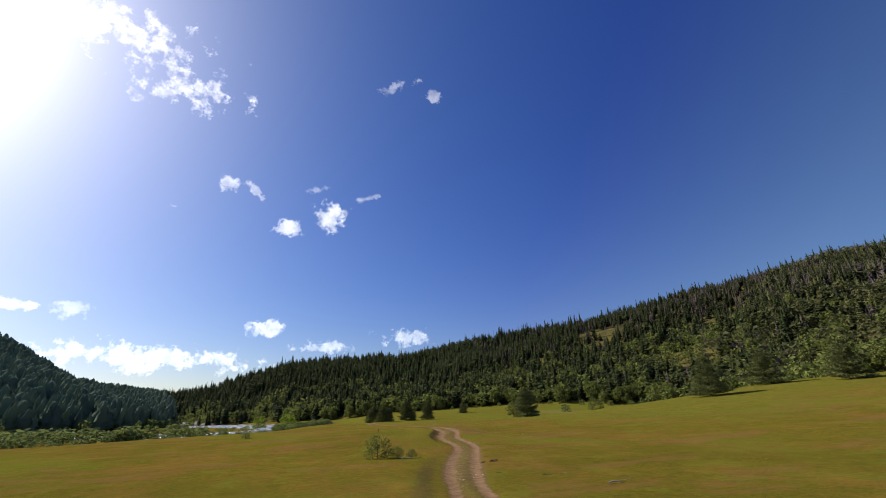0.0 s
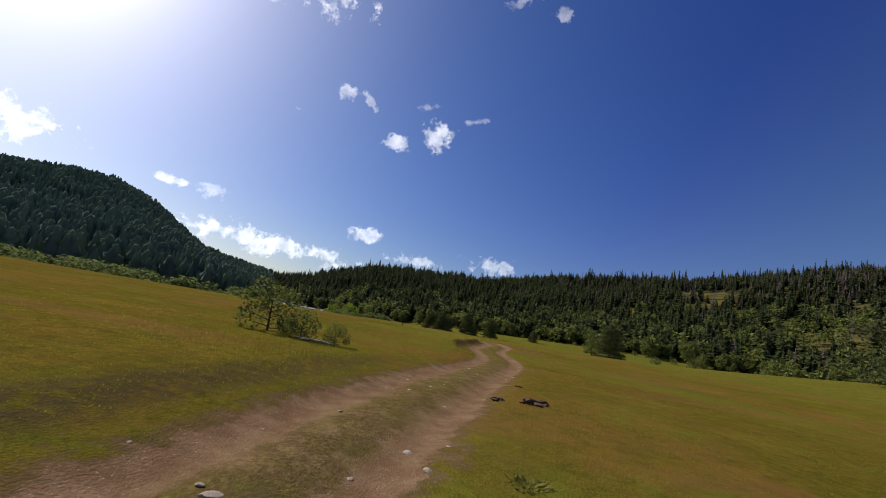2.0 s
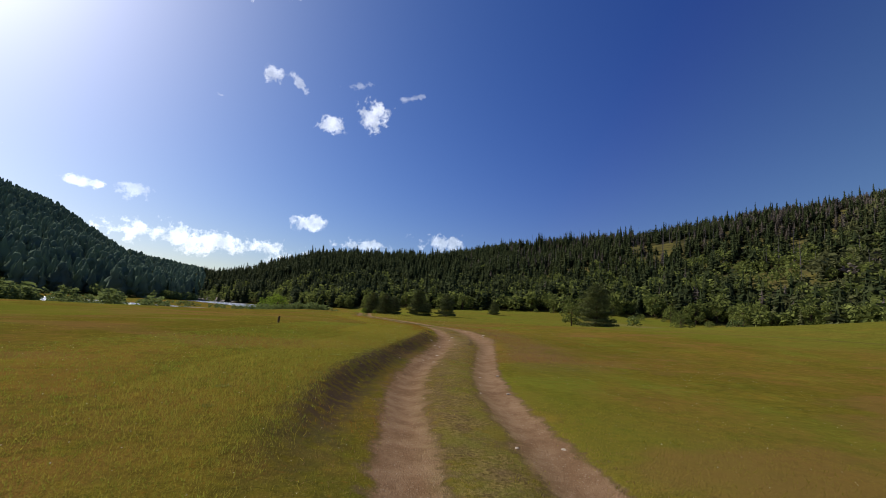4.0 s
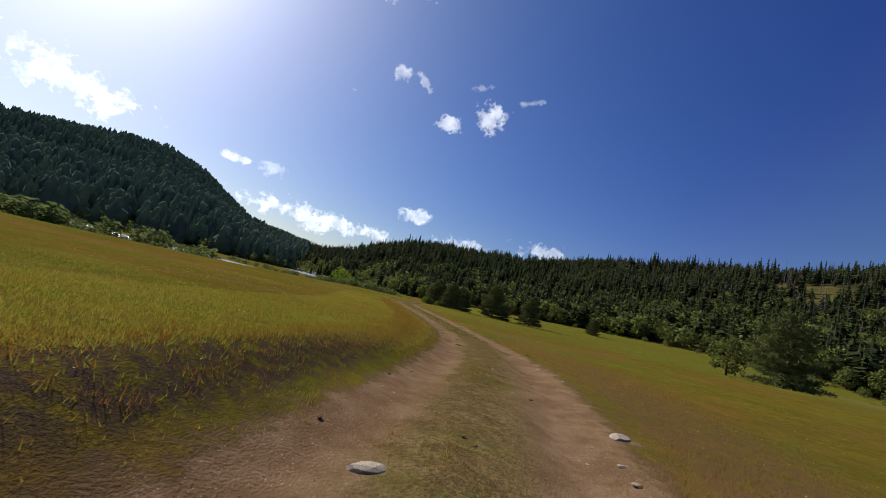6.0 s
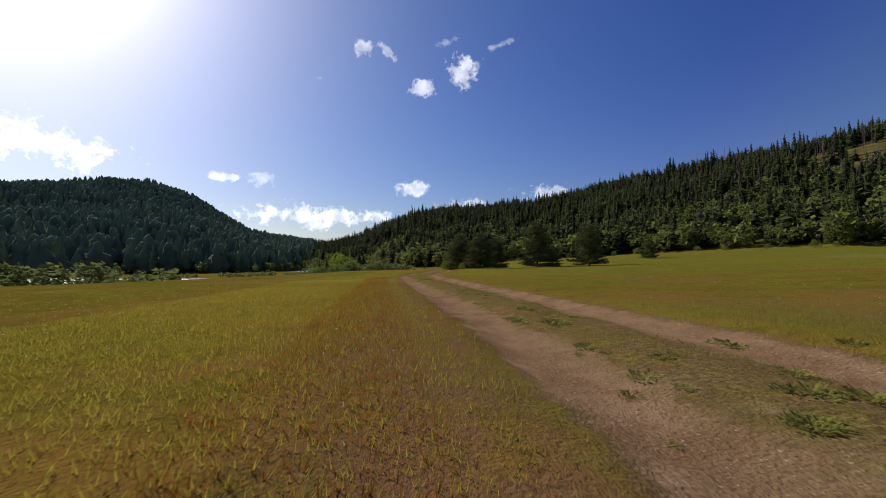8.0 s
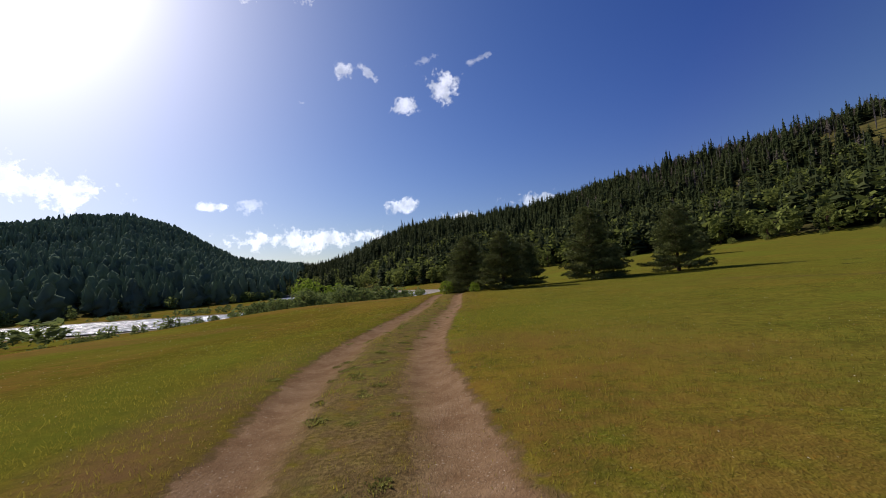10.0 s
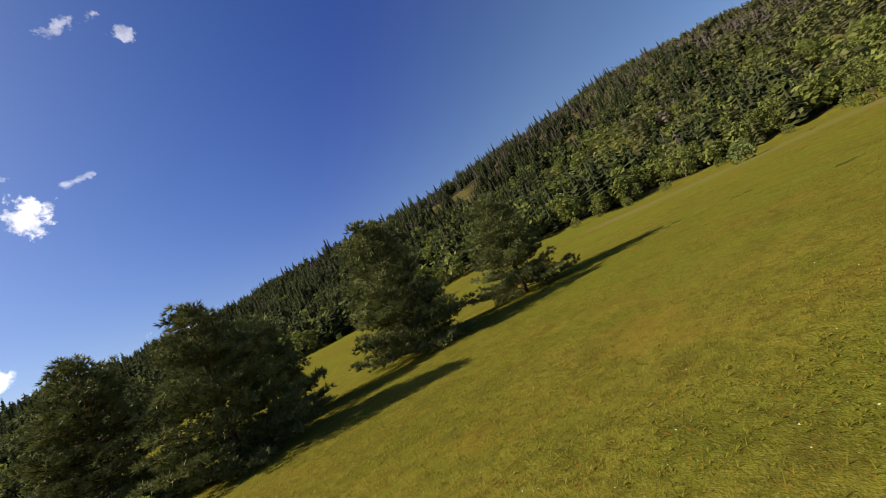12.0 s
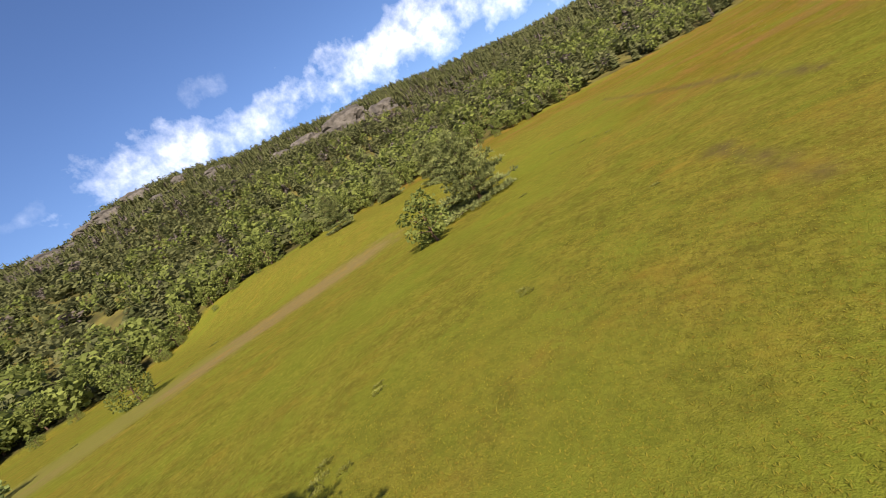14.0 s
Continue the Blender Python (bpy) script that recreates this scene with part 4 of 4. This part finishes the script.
for far, shapes, seed in ((False, LOW_FIRS, 8), (True, SLOPE_FIRS, 18)):
    a, b = ~dry & (near ^ far), dry & (near ^ far)
    planted("slope_forest", sp[a], shapes, hs[a], rng.uniform(0, 1, a.sum()), seed, OLIVE, "olive green conifer forest on a sunlit slope", "forest", (1.0, 1.4))
    planted("browning_slope_forest", sp[b], shapes, hs[b] * 0.9, rng.uniform(0, 1, b.sum()), seed + 1, FIR_DRY, "grey-brown thinned wood on a dry slope", "forest", (0.9, 1.3))
# broad-leaved trees low on the slopes, thinning upwards
sp, az, r = hill_spots(6000, 23, -20, 176, 1, -120)
frac = slope_part(az, r)
keep = (rng.uniform(0, 1, len(sp)) > frac * 2.4) & off_cliffs(sp)
planted("oak_wood", sp[keep], CROWNS, rng.uniform(4.5, 9.5, keep.sum()), rng.uniform(0, 1, keep.sum()), 3, OAK, "green broad-leaved wood on the lower slopes", "forest", (0.85, 1.2))
sp, az, r = hill_spots(200, 25, -64, -18, -5, -640)
planted("oak_wood", sp, CROWNS, rng.uniform(3.5, 7, len(sp)), rng.uniform(0, 0.6, len(sp)), 6, WILLOW, "lighter broad-leaved trees at the foot of a hill across the river", "forest", (0.8, 1.1))


flat = np.array(FLAT_SPOTS)
planted("willow_thicket", flat[:, :2], CROWNS, flat[:, 2], rng.uniform(0, 0.8, len(flat)), 10, WILLOW, "pale green willow thicket on the river flat", "thicket", (1.1, 1.8))


# standing dead trees
def snag_mesh(seed):
    rng = np.random.default_rng(seed)
    p = Pile()
    h = 11.0
    p.add(*stem([(0, 0, -0.2), (0.05, 0.02, h * 0.5), (0.12, -0.05, h)], [0.13, 0.08, 0.02], 6))
    for i in range(26):
        z, a = h * rng.uniform(0.22, 0.97), rng.uniform(0, 6.28)
        ln = rng.uniform(0.5, 1.7) * (1.15 - z / h)
        p.add(*limb((0.05, 0, z), (math.cos(a) * ln, math.sin(a) * ln, z + rng.uniform(-0.1, 0.5)), 0.035, 0.01))
    return p.mesh("dead_trunk", GREY_BARK)


SNAGS = [snag_mesh(s) for s in (1, 2, 3)]
sp, az, r = hill_spots(230, 24, 24, 90, 75, 8)
for i, (x, y) in enumerate(sp):
    t = thing("dead_tree", x, y, "bare grey dead tree among the firs", "tree", "dead trees on the slope", rnd.uniform(0, 360), rnd.uniform(0.8, 1.45))
    part("trunk", SNAGS[i % 3], t)


# cliffs on the far slope
def crag(seed, w, d, h):
    rs = np.random.default_rng(seed)
    bm = bmesh.new()
    bmesh.ops.create_icosphere(bm, subdivisions=4, radius=1.0)
    for v in bm.verts:
        c = v.co.copy()
        k = noise.fractal(c * 1.7 + Vector((seed * 3.1, 0, 0)), 0.9, 2.1, 5) * 0.42
        step = math.floor(c.z * 5 + noise.noise(c * 2) * 1.2) / 5 * 0.35 + c.z * 0.65
        v.co = Vector((c.x * (1 + k) * w, c.y * (1 + k * 1.2) * d, step * h * (1 + 0.3 * k)))
    me = bpy.data.meshes.new("crag")
    bm.to_mesh(me)
    bm.free()
    me.materials.append(ROCK)
    return me


CRAGS = [crag(1, 14, 5, 7), crag(2, 9, 4, 6), crag(3, 11, 5, 5)]
for i, (a, k, s) in enumerate(CLIFFS):
    x, y = cliff_place(a, k)
    ob = new("crag", CRAGS[i % 3])
    ob.matrix_world = pose(x, y, ground_at(x, y) - 1.0, 0, 0, -a + rnd.uniform(-20, 20)) @ Matrix.Scale(s, 4)
    tagged(ob, "weathered grey rock outcrop on the wooded slope", "rock", "crags")


# ---------------------------------------------------------------- grass, weeds and small things
def dirt_at(x, y):
    o = np.abs(track_offset(x, y))
    rut = np.exp(-((o - gauge(y)) / np.minimum(0.44, gauge(y) * 0.48)) ** 2)
    wide = wide_dirt(track_offset(x, y), y)
    return np.maximum(rut, wide)


def grass_field(name, seed, count, x0, x1, y0, y1, length, width, per, material, label, patchy=0.0, follow=True):
    """Tufts of blades over a stretch of meadow beside the track."""
    rng = np.random.default_rng(seed)
    y = rng.uniform(y0, y1, count)
    x = (rng.uniform(x0, x1, count) if abs(x1) < 20 or not follow else rng.normal(0, x1 * 0.62, count)) + (np.interp(y, TRACK_Y, TRACK_X) if follow else 0)
    d = dirt_at(x, y) + 0.45 * (wave(x, y, 0.8, 51) * 0.5)
    keep = rng.uniform(0, 1, count) > smooth(0.30, 0.75 if material is not DRY else 1.2, d) * 1.02
    o = track_offset(x, y)
    raw = smooth(-2.5, -2.1, o) * (1 - smooth(-1.5, -1.2, o)) * smooth(50, 54, y) * (1 - smooth(70, 78, y))
    keep &= rng.uniform(0, 1, count) > raw * 0.8
    patch = wave(x, y, 5.5, 52) + 0.6 * wave(x, y, 1.7, 53)
    if patchy > 0:
        keep &= patch > patchy
    elif patchy < 0:
        keep &= patch < patchy
    x, y, patch, d = x[keep], y[keep], patch[keep], d[keep]
    z = land_height(x, y)
    n = len(x)
    tall = (0.72 + 0.28 * np.clip(patch, -1, 1)) * (1 - 0.6 * smooth(0.15, 0.5, d))
    base = np.stack([x, y, z - 0.01], 1)
    b = np.repeat(base, per, 0) + np.concatenate([rng.normal(0, 0.035, (n * per, 2)), np.zeros((n * per, 1))], 1)
    lean = rng.normal(0, 0.42, (n * per, 3))
    lean[:, 2] = 1.0
    ln = (length * rng.uniform(0.55, 1.25, n * per) * np.repeat(tall, per))[:, None]
    a = rng.uniform(0, 6.28, n * per)
    s = np.stack([np.cos(a), np.sin(a), np.zeros(n * per)], 1) * (width * rng.uniform(0.7, 1.3, n * per))[:, None]
    v = np.stack([b - s, b + s, b + lean * ln], 1).reshape(-1, 3)
    f = np.arange(len(v)).reshape(-1, 3)
    tint = np.repeat(np.clip(0.5 + 0.35 * np.repeat(patch, per) + rng.normal(0, 0.2, n * per), 0, 1), 3)
    me = mesh_from(name, v, f, material, False, {"tint": tint})
    return tagged(new(name, me), label, "grass", kind="stuff")


def turf_clumps(name, seed, count, x0, x1, y0, y1, material, label):
    """Small ragged rosettes of broad blades that roughen the sward."""
    rng = np.random.default_rng(seed)
    x, y = rng.uniform(x0, x1, count), rng.uniform(y0, y1, count)
    patch = wave(x, y, 2.3, 91) + 0.8 * wave(x, y, 0.7, 92)
    keep = (dirt_at(x, y) < 0.3) & (rng.uniform(-0.9, 1.1, count) < patch)
    x, y, patch = x[keep], y[keep], patch[keep]
    n, per = len(x), 4
    c = np.repeat(np.stack([x, y, land_height(x, y)], 1), per, 0)
    a = rng.uniform(0, 6.283, n * per)
    size = np.repeat(rng.uniform(0.018, 0.042, n), per) * rng.uniform(0.7, 1.2, n * per)
    out = np.stack([np.cos(a), np.sin(a), rng.uniform(0.25, 0.9, n * per)], 1) * size[:, None]
    wide = np.stack([-np.sin(a), np.cos(a), np.zeros(n * per)], 1) * (size * 0.16)[:, None]
    v = np.stack([c, c + out * 0.55 - wide, c + out, c + out * 0.55 + wide], 1).reshape(-1, 3)
    tint = np.repeat(np.clip(0.4 + 0.3 * np.repeat(patch, per) + np.repeat(rng.normal(0, 0.3, n), per), 0, 1), 4)
    me = mesh_from(name, v, np.arange(len(v)).reshape(-1, 4), material, False, {"tint": tint})
    return tagged(new(name, me), label, "grass", kind="stuff")


grass_field("meadow_grass", 110, 60000, -5.8, -1.5, 66, 104, 0.060, 0.0026, 3, GRASS, "short dense meadow grass beside the ruts")
grass_field("meadow_grass", 101, 80000, -5.5, 4.5, 22, 132, 0.060, 0.0026, 3, GRASS, "short yellow-green meadow grass beside the track")
grass_field("meadow_grass", 102, 50000, -26, 24, 18, 146, 0.060, 0.0045, 3, GRASS, "yellow-green meadow grass in seed")
grass_field("meadow_grass", 103, 34000, 3, 34, 104, 150, 0.050, 0.0062, 3, FRESH, "bright yellow-green meadow grass", 0.0, False)
turf_clumps("turf_clumps", 120, 60000, 4, 22, 116, 137, FRESH, "ragged clumps of fresh grass in the open meadow")
grass_field("fresh_verge", 109, 36000, -9.0, -2.1, 44, 76, 0.060, 0.0024, 3, CLOVER, "lush bright green grass beside the bank")
grass_field("tall_grass", 105, 22000, -4.6, -2.2, 48, 70, 0.075, 0.0018, 3, FRESH, "taller grass along the bank of the track")
grass_field("clover_patches", 107, 60000, -8, 8, 22, 136, 0.055, 0.0036, 3, CLOVER, "bright green patches among the meadow grass", -0.7)
grass_field("sorrel_patches", 104, 60000, -8, 7, 22, 101, 0.065, 0.0026, 3, SORREL, "reddish flowering sorrel among the grass", 0.62)
grass_field("sorrel_drift", 112, 1500, -2.6, 0.5, 81.6, 83.6, 0.060, 0.0028, 3, SORREL, "drift of red sorrel in the meadow grass", 0.1, False)
grass_field("sorrel_verge", 108, 9000, -2.7, -1.75, 68, 106, 0.075, 0.0035, 3, SORREL, "dark red sorrel along the edge of the track")
grass_field("dry_grass", 106, 28000, -1.9, 1.9, 22, 136, 0.045, 0.0035, 3, DRY, "short dry trampled grass between the ruts")


def flower_specks(seed, count):
    """Tiny pale flower heads among the blades."""
    rng = np.random.default_rng(seed)
    y = rng.uniform(50, 134, count)
    x = np.interp(y, TRACK_Y, TRACK_X) + rng.uniform(-9, 9, count)
    keep = dirt_at(x, y) < 0.25
    x, y = x[keep], y[keep]
    c = np.stack([x, y, land_height(x, y) + rng.uniform(0.03, 0.075, len(x))], 1)
    v, f = leaves(rng, c, 0.0075, 0.5)
    me = mesh_from("flower_specks", v, f, PETAL, False, {"tint": rng.uniform(0, 1, len(v))})
    return tagged(new("flower_specks", me), "tiny pale wildflower heads scattered through the grass", "flowers", kind="stuff")


flower_specks(111, 9000)


def weed_mesh(seed, count, size, spread):
    """A low rosette of broad leaves with a few stalks."""
    rng = np.random.default_rng(seed)
    p = Pile()
    for i in range(count):
        a = rng.uniform(0, 6.28)
        r = spread * rng.uniform(0, 1) ** 0.7
        o = np.array((math.cos(a) * r, math.sin(a) * r, -0.01))
        d = np.array((math.cos(a + rng.normal(0, 0.7)), math.sin(a + rng.normal(0, 0.7)), rng.uniform(0.3, 1.3)))
        d /= np.linalg.norm(d)
        ln, w = size * rng.uniform(0.6, 1.25), size * 0.13
        s = np.cross(d, (0, 0, 1.0))
        s /= np.linalg.norm(s) + 1e-9
        tip = o + d * ln - np.array((0, 0, ln * 0.22))
        mid = o + d * ln * 0.55
        p.add([o, mid - s * w, tip, mid + s * w], [(0, 1, 2, 3)])
    return p.mesh("leaves", WEED)


WEEDS = [weed_mesh(70 + i, 130, 0.105, 0.26) for i in range(4)]
# weeds standing on the track: x, y, width
WEED_SPOTS = [(1.21, 89.74, 0.5), (1.82, 84.53, 0.7), (1.85, 83.35, 0.41), (2.41, 83.95, 0.7), (1.29, 82.57, 0.34), (2.4, 82.55, 0.37),
              (2.74, 82.32, 0.36), (1.59, 80.55, 0.22), (1.28, 79.73, 0.36), (2.84, 80.59, 0.18), (2.71, 80.1, 0.3), (2.85, 79.76, 0.4),
              (3.01, 79.35, 0.36), (3.63, 79.33, 0.5), (3.57, 79.51, 0.3), (1.49, 78.58, 0.34), (0.99, 87.29, 0.21), (1.41, 86.68, 0.2),
              (1.46, 85.85, 0.27), (2, 86.21, 0.18), (1.24, 84.65, 0.18), (1.61, 84.63, 0.33), (1.8, 84.47, 0.26), (1.03, 83.89, 0.32),
              (1.35, 84.09, 0.28), (3.59, 85.36, 0.55), (3.35, 84.91, 0.32), (2.08, 83.45, 0.38), (2.67, 83.68, 0.33), (2.8, 83.59, 0.32),
              (2.94, 83.57, 0.24), (2.22, 83.03, 0.42), (1.92, 82.63, 0.3), (1.11, 82.51, 0.2), (2.97, 87.76, 0.25), (2.39, 88.65, 0.4),
              (0.24, 89.84, 0.18), (0.54, 92.02, 0.2), (0.77, 90.19, 0.2), (1.17, 89.53, 0.16), (1, 88.24, 0.13), (1.18, 88.17, 0.12), (1.16, 87.52, 0.28),
              (1.44, 87.9, 0.2), (2.12, 89.37, 0.28), (2.39, 88.51, 0.24), (2.91, 88.1, 0.25), (1.99, 87.47, 0.26), (1.76, 87.1, 0.38), (1.95, 86.99, 0.3),
              (1.44, 86.72, 0.26), (-0.8, 114.6, 0.2), (-1.2, 114.7, 0.2), (-1.7, 115.6, 0.22), (-2.5, 114.4, 0.22), (-2.7, 115.1, 0.18),
              (-2.1, 114.9, 0.18), (-1.5, 116.3, 0.2), (-2.2, 117.7, 0.16), (-1.4, 117.7, 0.16), (-1.5, 123.4, 0.16), (-0.6, 117.9, 0.16),
              (-0.3, 116.5, 0.16), (-2.1, 114.5, 0.2), (-1.7, 113.6, 0.16), (-1.9, 121.6, 0.24), (-2.8, 121.7, 0.26), (-0.2, 122.4, 0.24),
              (-0.9, 121.5, 0.2), (-2.1, 122.8, 0.22), (-0.3, 119.7, 0.2), (-0.6, 119.4, 0.2), (-1.5, 120.6, 0.22), (0.1, 119.5, 0.24),
              (-1.1, 124.6, 0.18), (-2.8, 121.1, 0.24)]
for i, (x, y, s) in enumerate(WEED_SPOTS):
    t = thing("weed", x, y, "leafy green weed growing on the dirt track", "weed", "weeds on the track", rnd.uniform(0, 360), min(s, 0.42) * 1.45)
    part("leaves", WEEDS[i % 4], t)
for i in range(210):
    y = rnd.uniform(84, 136) if i % 3 else rnd.uniform(104, 130)
    o = rnd.choice((rnd.gauss(0, 0.35), rnd.gauss(0, 0.4), rnd.uniform(-1.9, 1.9)))
    x = float(np.interp(y, TRACK_Y, TRACK_X)) + o
    t = thing("weed", x, y, "small leafy weed growing on the dirt track", "weed", "weeds on the track", rnd.uniform(0, 360), rnd.uniform(0.2, 0.45))
    part("leaves", WEEDS[i % 4], t)
# broad clumps standing in the meadow
for i, (x, y, s) in enumerate(((22.2, 128.0, 1.5), (22.5, 127.7, 1.2), (18.9, 124.6, 1.5), (19.2, 124.3, 1.2), (21.5, 130.8, 1.7), (21.8, 130.4, 1.4), (21.2, 131.1, 1.3), (20.9, 130.5, 1.2),
                               (25.2, 109.2, 2.0), (16.0, 119.0, 1.2), (-2.8, 77.4, 0.9), (76.0, 109.5, 4.5), (74.0, 118.0, 3.5), (66.0, 128.0, 2.6), (68.0, 116.0, 2.4),
                               (21.2, 100.1, 1.8), (22.4, 99.4, 1.5), (23.6, 98.6, 1.8), (24.7, 97.9, 1.4), (25.8, 97.3, 1.7), (27.0, 96.6, 1.6), (-9.6, 31.0, 1.2), (-8.0, 29.2, 1.5), (-7.3, 29.0, 1.3))):
    t = thing("weed_clump", x, y, "broad green weed clump standing out of the grass", "weed", "weed clumps in the meadow", rnd.uniform(0, 360), s * 0.55)
    part("leaves", WEEDS[i % 4], t)


# tall weeds along the bank of the track
for i in range(16):
    y = 53 + 14 * i / 16 + rnd.uniform(-0.3, 0.3)
    x = float(np.interp(y, TRACK_Y, TRACK_X)) - rnd.uniform(2.3, 3.6)
    t = thing("weed_clump", x, y, "leafy green weed clump on the bank of the track", "weed", "weeds along the bank", rnd.uniform(0, 360), rnd.uniform(0.3, 0.55))
    part("leaves", WEEDS[i % 4], t)


def stone_mesh(seed):
    bm = bmesh.new()
    bmesh.ops.create_icosphere(bm, subdivisions=2, radius=1.0)
    for v in bm.verts:
        k = noise.noise(v.co * 1.3 + Vector((seed * 5.0, 1, 2))) * 0.35
        v.co = Vector((v.co.x * (1.2 + k), v.co.y * (0.8 + k), v.co.z * (0.36 + k * 0.4)))
    me = bpy.data.meshes.new("stone")
    bm.to_mesh(me)
    bm.free()
    me.materials.append(STONE)
    return me


STONES = [stone_mesh(s) for s in range(4)]


def stone(x, y, s, label="pale stone lying on the dirt track"):
    ob = new("stone", STONES[int(abs(x * 7 + y)) % 4])
    ob.matrix_world = pose(x, y, ground_at(x, y) - s * 0.06, 0, 0, x * 77 % 360) @ Matrix.Scale(s, 4)
    tagged(ob, label, "stone", "stones on the track")


stone(0.22, 69.75, 0.11, "white flat stone lying on the dirt track")
stone(2.75, 71.8, 0.13, "pale angular stone at the edge of the dirt track")
stone(-1.74, 66.4, 0.10, "pinkish grey stone lying under the bank of the track")
for x, y, r in ((-1.70, 64.8, 0.055), (-1.95, 64.6, 0.05), (-1.78, 64.4, 0.06), (-0.75, 65.6, 0.03), (-1.3, 65.5, 0.03)):
    stone(x, y, r, "flat pale stone bedded beside the rut")
stone(3.17, 76.8, 0.07)
stone(-2.5, 61.8, 0.07)
stone(-11.75, 30.3, 0.06)
stone(-10.5, 31.84, 0.06)
for i in range(90):
    y = rnd.uniform(22, 76)
    o = rnd.choice((-1, 1)) * (float(gauge(y)) + rnd.gauss(0, 0.4))
    stone(float(np.interp(y, TRACK_Y, TRACK_X)) + o, y, rnd.uniform(0.012, 0.045), "small pale stone bedded in the dirt track")


# crumbled earth in the middle of the track
CRUMB = stone_mesh(9)
CRUMB.materials[0] = SOIL
for i in range(110):
    if i % 2:
        k = rnd.uniform(0, 1)
        x, y = -0.3 + 1.35 * k + rnd.gauss(0, 0.06), 65.0 + 4.1 * k
    else:
        y = rnd.uniform(56, 76)
        x = float(np.interp(y, TRACK_Y, TRACK_X)) + rnd.choice((rnd.gauss(0.2, 0.35), rnd.uniform(-1.4, -0.9)))
    ob = new("earth_crumb", CRUMB)
    ob.matrix_world = pose(x, y, ground_at(x, y) + 0.005, 0, 0, rnd.uniform(0, 360)) @ Matrix.Scale(rnd.uniform(0.010, 0.032), 4)
    tagged(ob, "dark crumb of earth lying on the track", "clod", "earth crumbs on the track")


# clods of turf beside the track
def clod(x, y, s):
    t = thing("turf_clod", x, y, "dark overturned clod of turf beside the track", "clod", "clods beside the track", rnd.uniform(0, 360), s)
    bm = bmesh.new()
    bmesh.ops.create_icosphere(bm, subdivisions=3, radius=1.0)
    for v in bm.verts:
        k = noise.fractal(v.co * 2.0 + Vector((x, y, 0)), 0.9, 2.0, 4) * 0.5
        v.co = Vector((v.co.x * (1 + k), v.co.y * (0.6 + k), max(-0.1, v.co.z * (0.35 + k * 0.5))))
    me = bpy.data.meshes.new("soil")
    bm.to_mesh(me)
    bm.free()
    me.materials.append(SOIL)
    part("soil", me, t)
    w = part("grass_tuft", WEEDS[0], t)
    w.location = (0.1, 0, 0.2)


clod(-8.1, 35.0, 0.24)
clod(-8.75, 35.0, 0.12)
clod(-7.6, 37.3, 0.10)


def fallen_branch(x, y, turn, length, label):
    p = Pile()
    r = np.random.default_rng(int(abs(x) * 10))
    pts = [(-length / 2, 0, 0.05), (-length / 6, 0.06, 0.08), (length / 5, -0.03, 0.07), (length / 2, 0.08, 0.04)]
    for a, b, ra, rb in zip(pts[:-1], pts[1:], (0.028, 0.026, 0.022), (0.026, 0.022, 0.012)):
        p.add(*limb(a, b, ra, rb, 6))
    for i in range(5):
        u = r.uniform(-0.4, 0.45) * length
        p.add(*limb((u, 0, 0.07), (u + r.uniform(0.1, 0.35), r.uniform(-0.16, 0.16), r.uniform(0.03, 0.12)), 0.010, 0.005))
    t = thing("fallen_branch", x, y, label, "branch", "", turn)
    part("wood", p.mesh("wood", WOOD), t)


fallen_branch(-6.9, 25.7, 10, 0.9, "bleached fallen branch lying in the meadow grass")
fallen_branch(-12.4, 38.5, 160, 0.8, "dry fallen branch beside a green bush")

# old fence post on the meadow
p = Pile()
p.add(*stem([(0, 0, -0.1), (0.01, 0, 0.19), (0.03, 0.01, 0.32)], [0.05, 0.047, 0.042], 9))
t = thing("wooden_post", -8.7, 69.8, "dark weathered wooden post standing in the meadow", "post")
part("shaft", p.mesh("shaft", BARK), t)
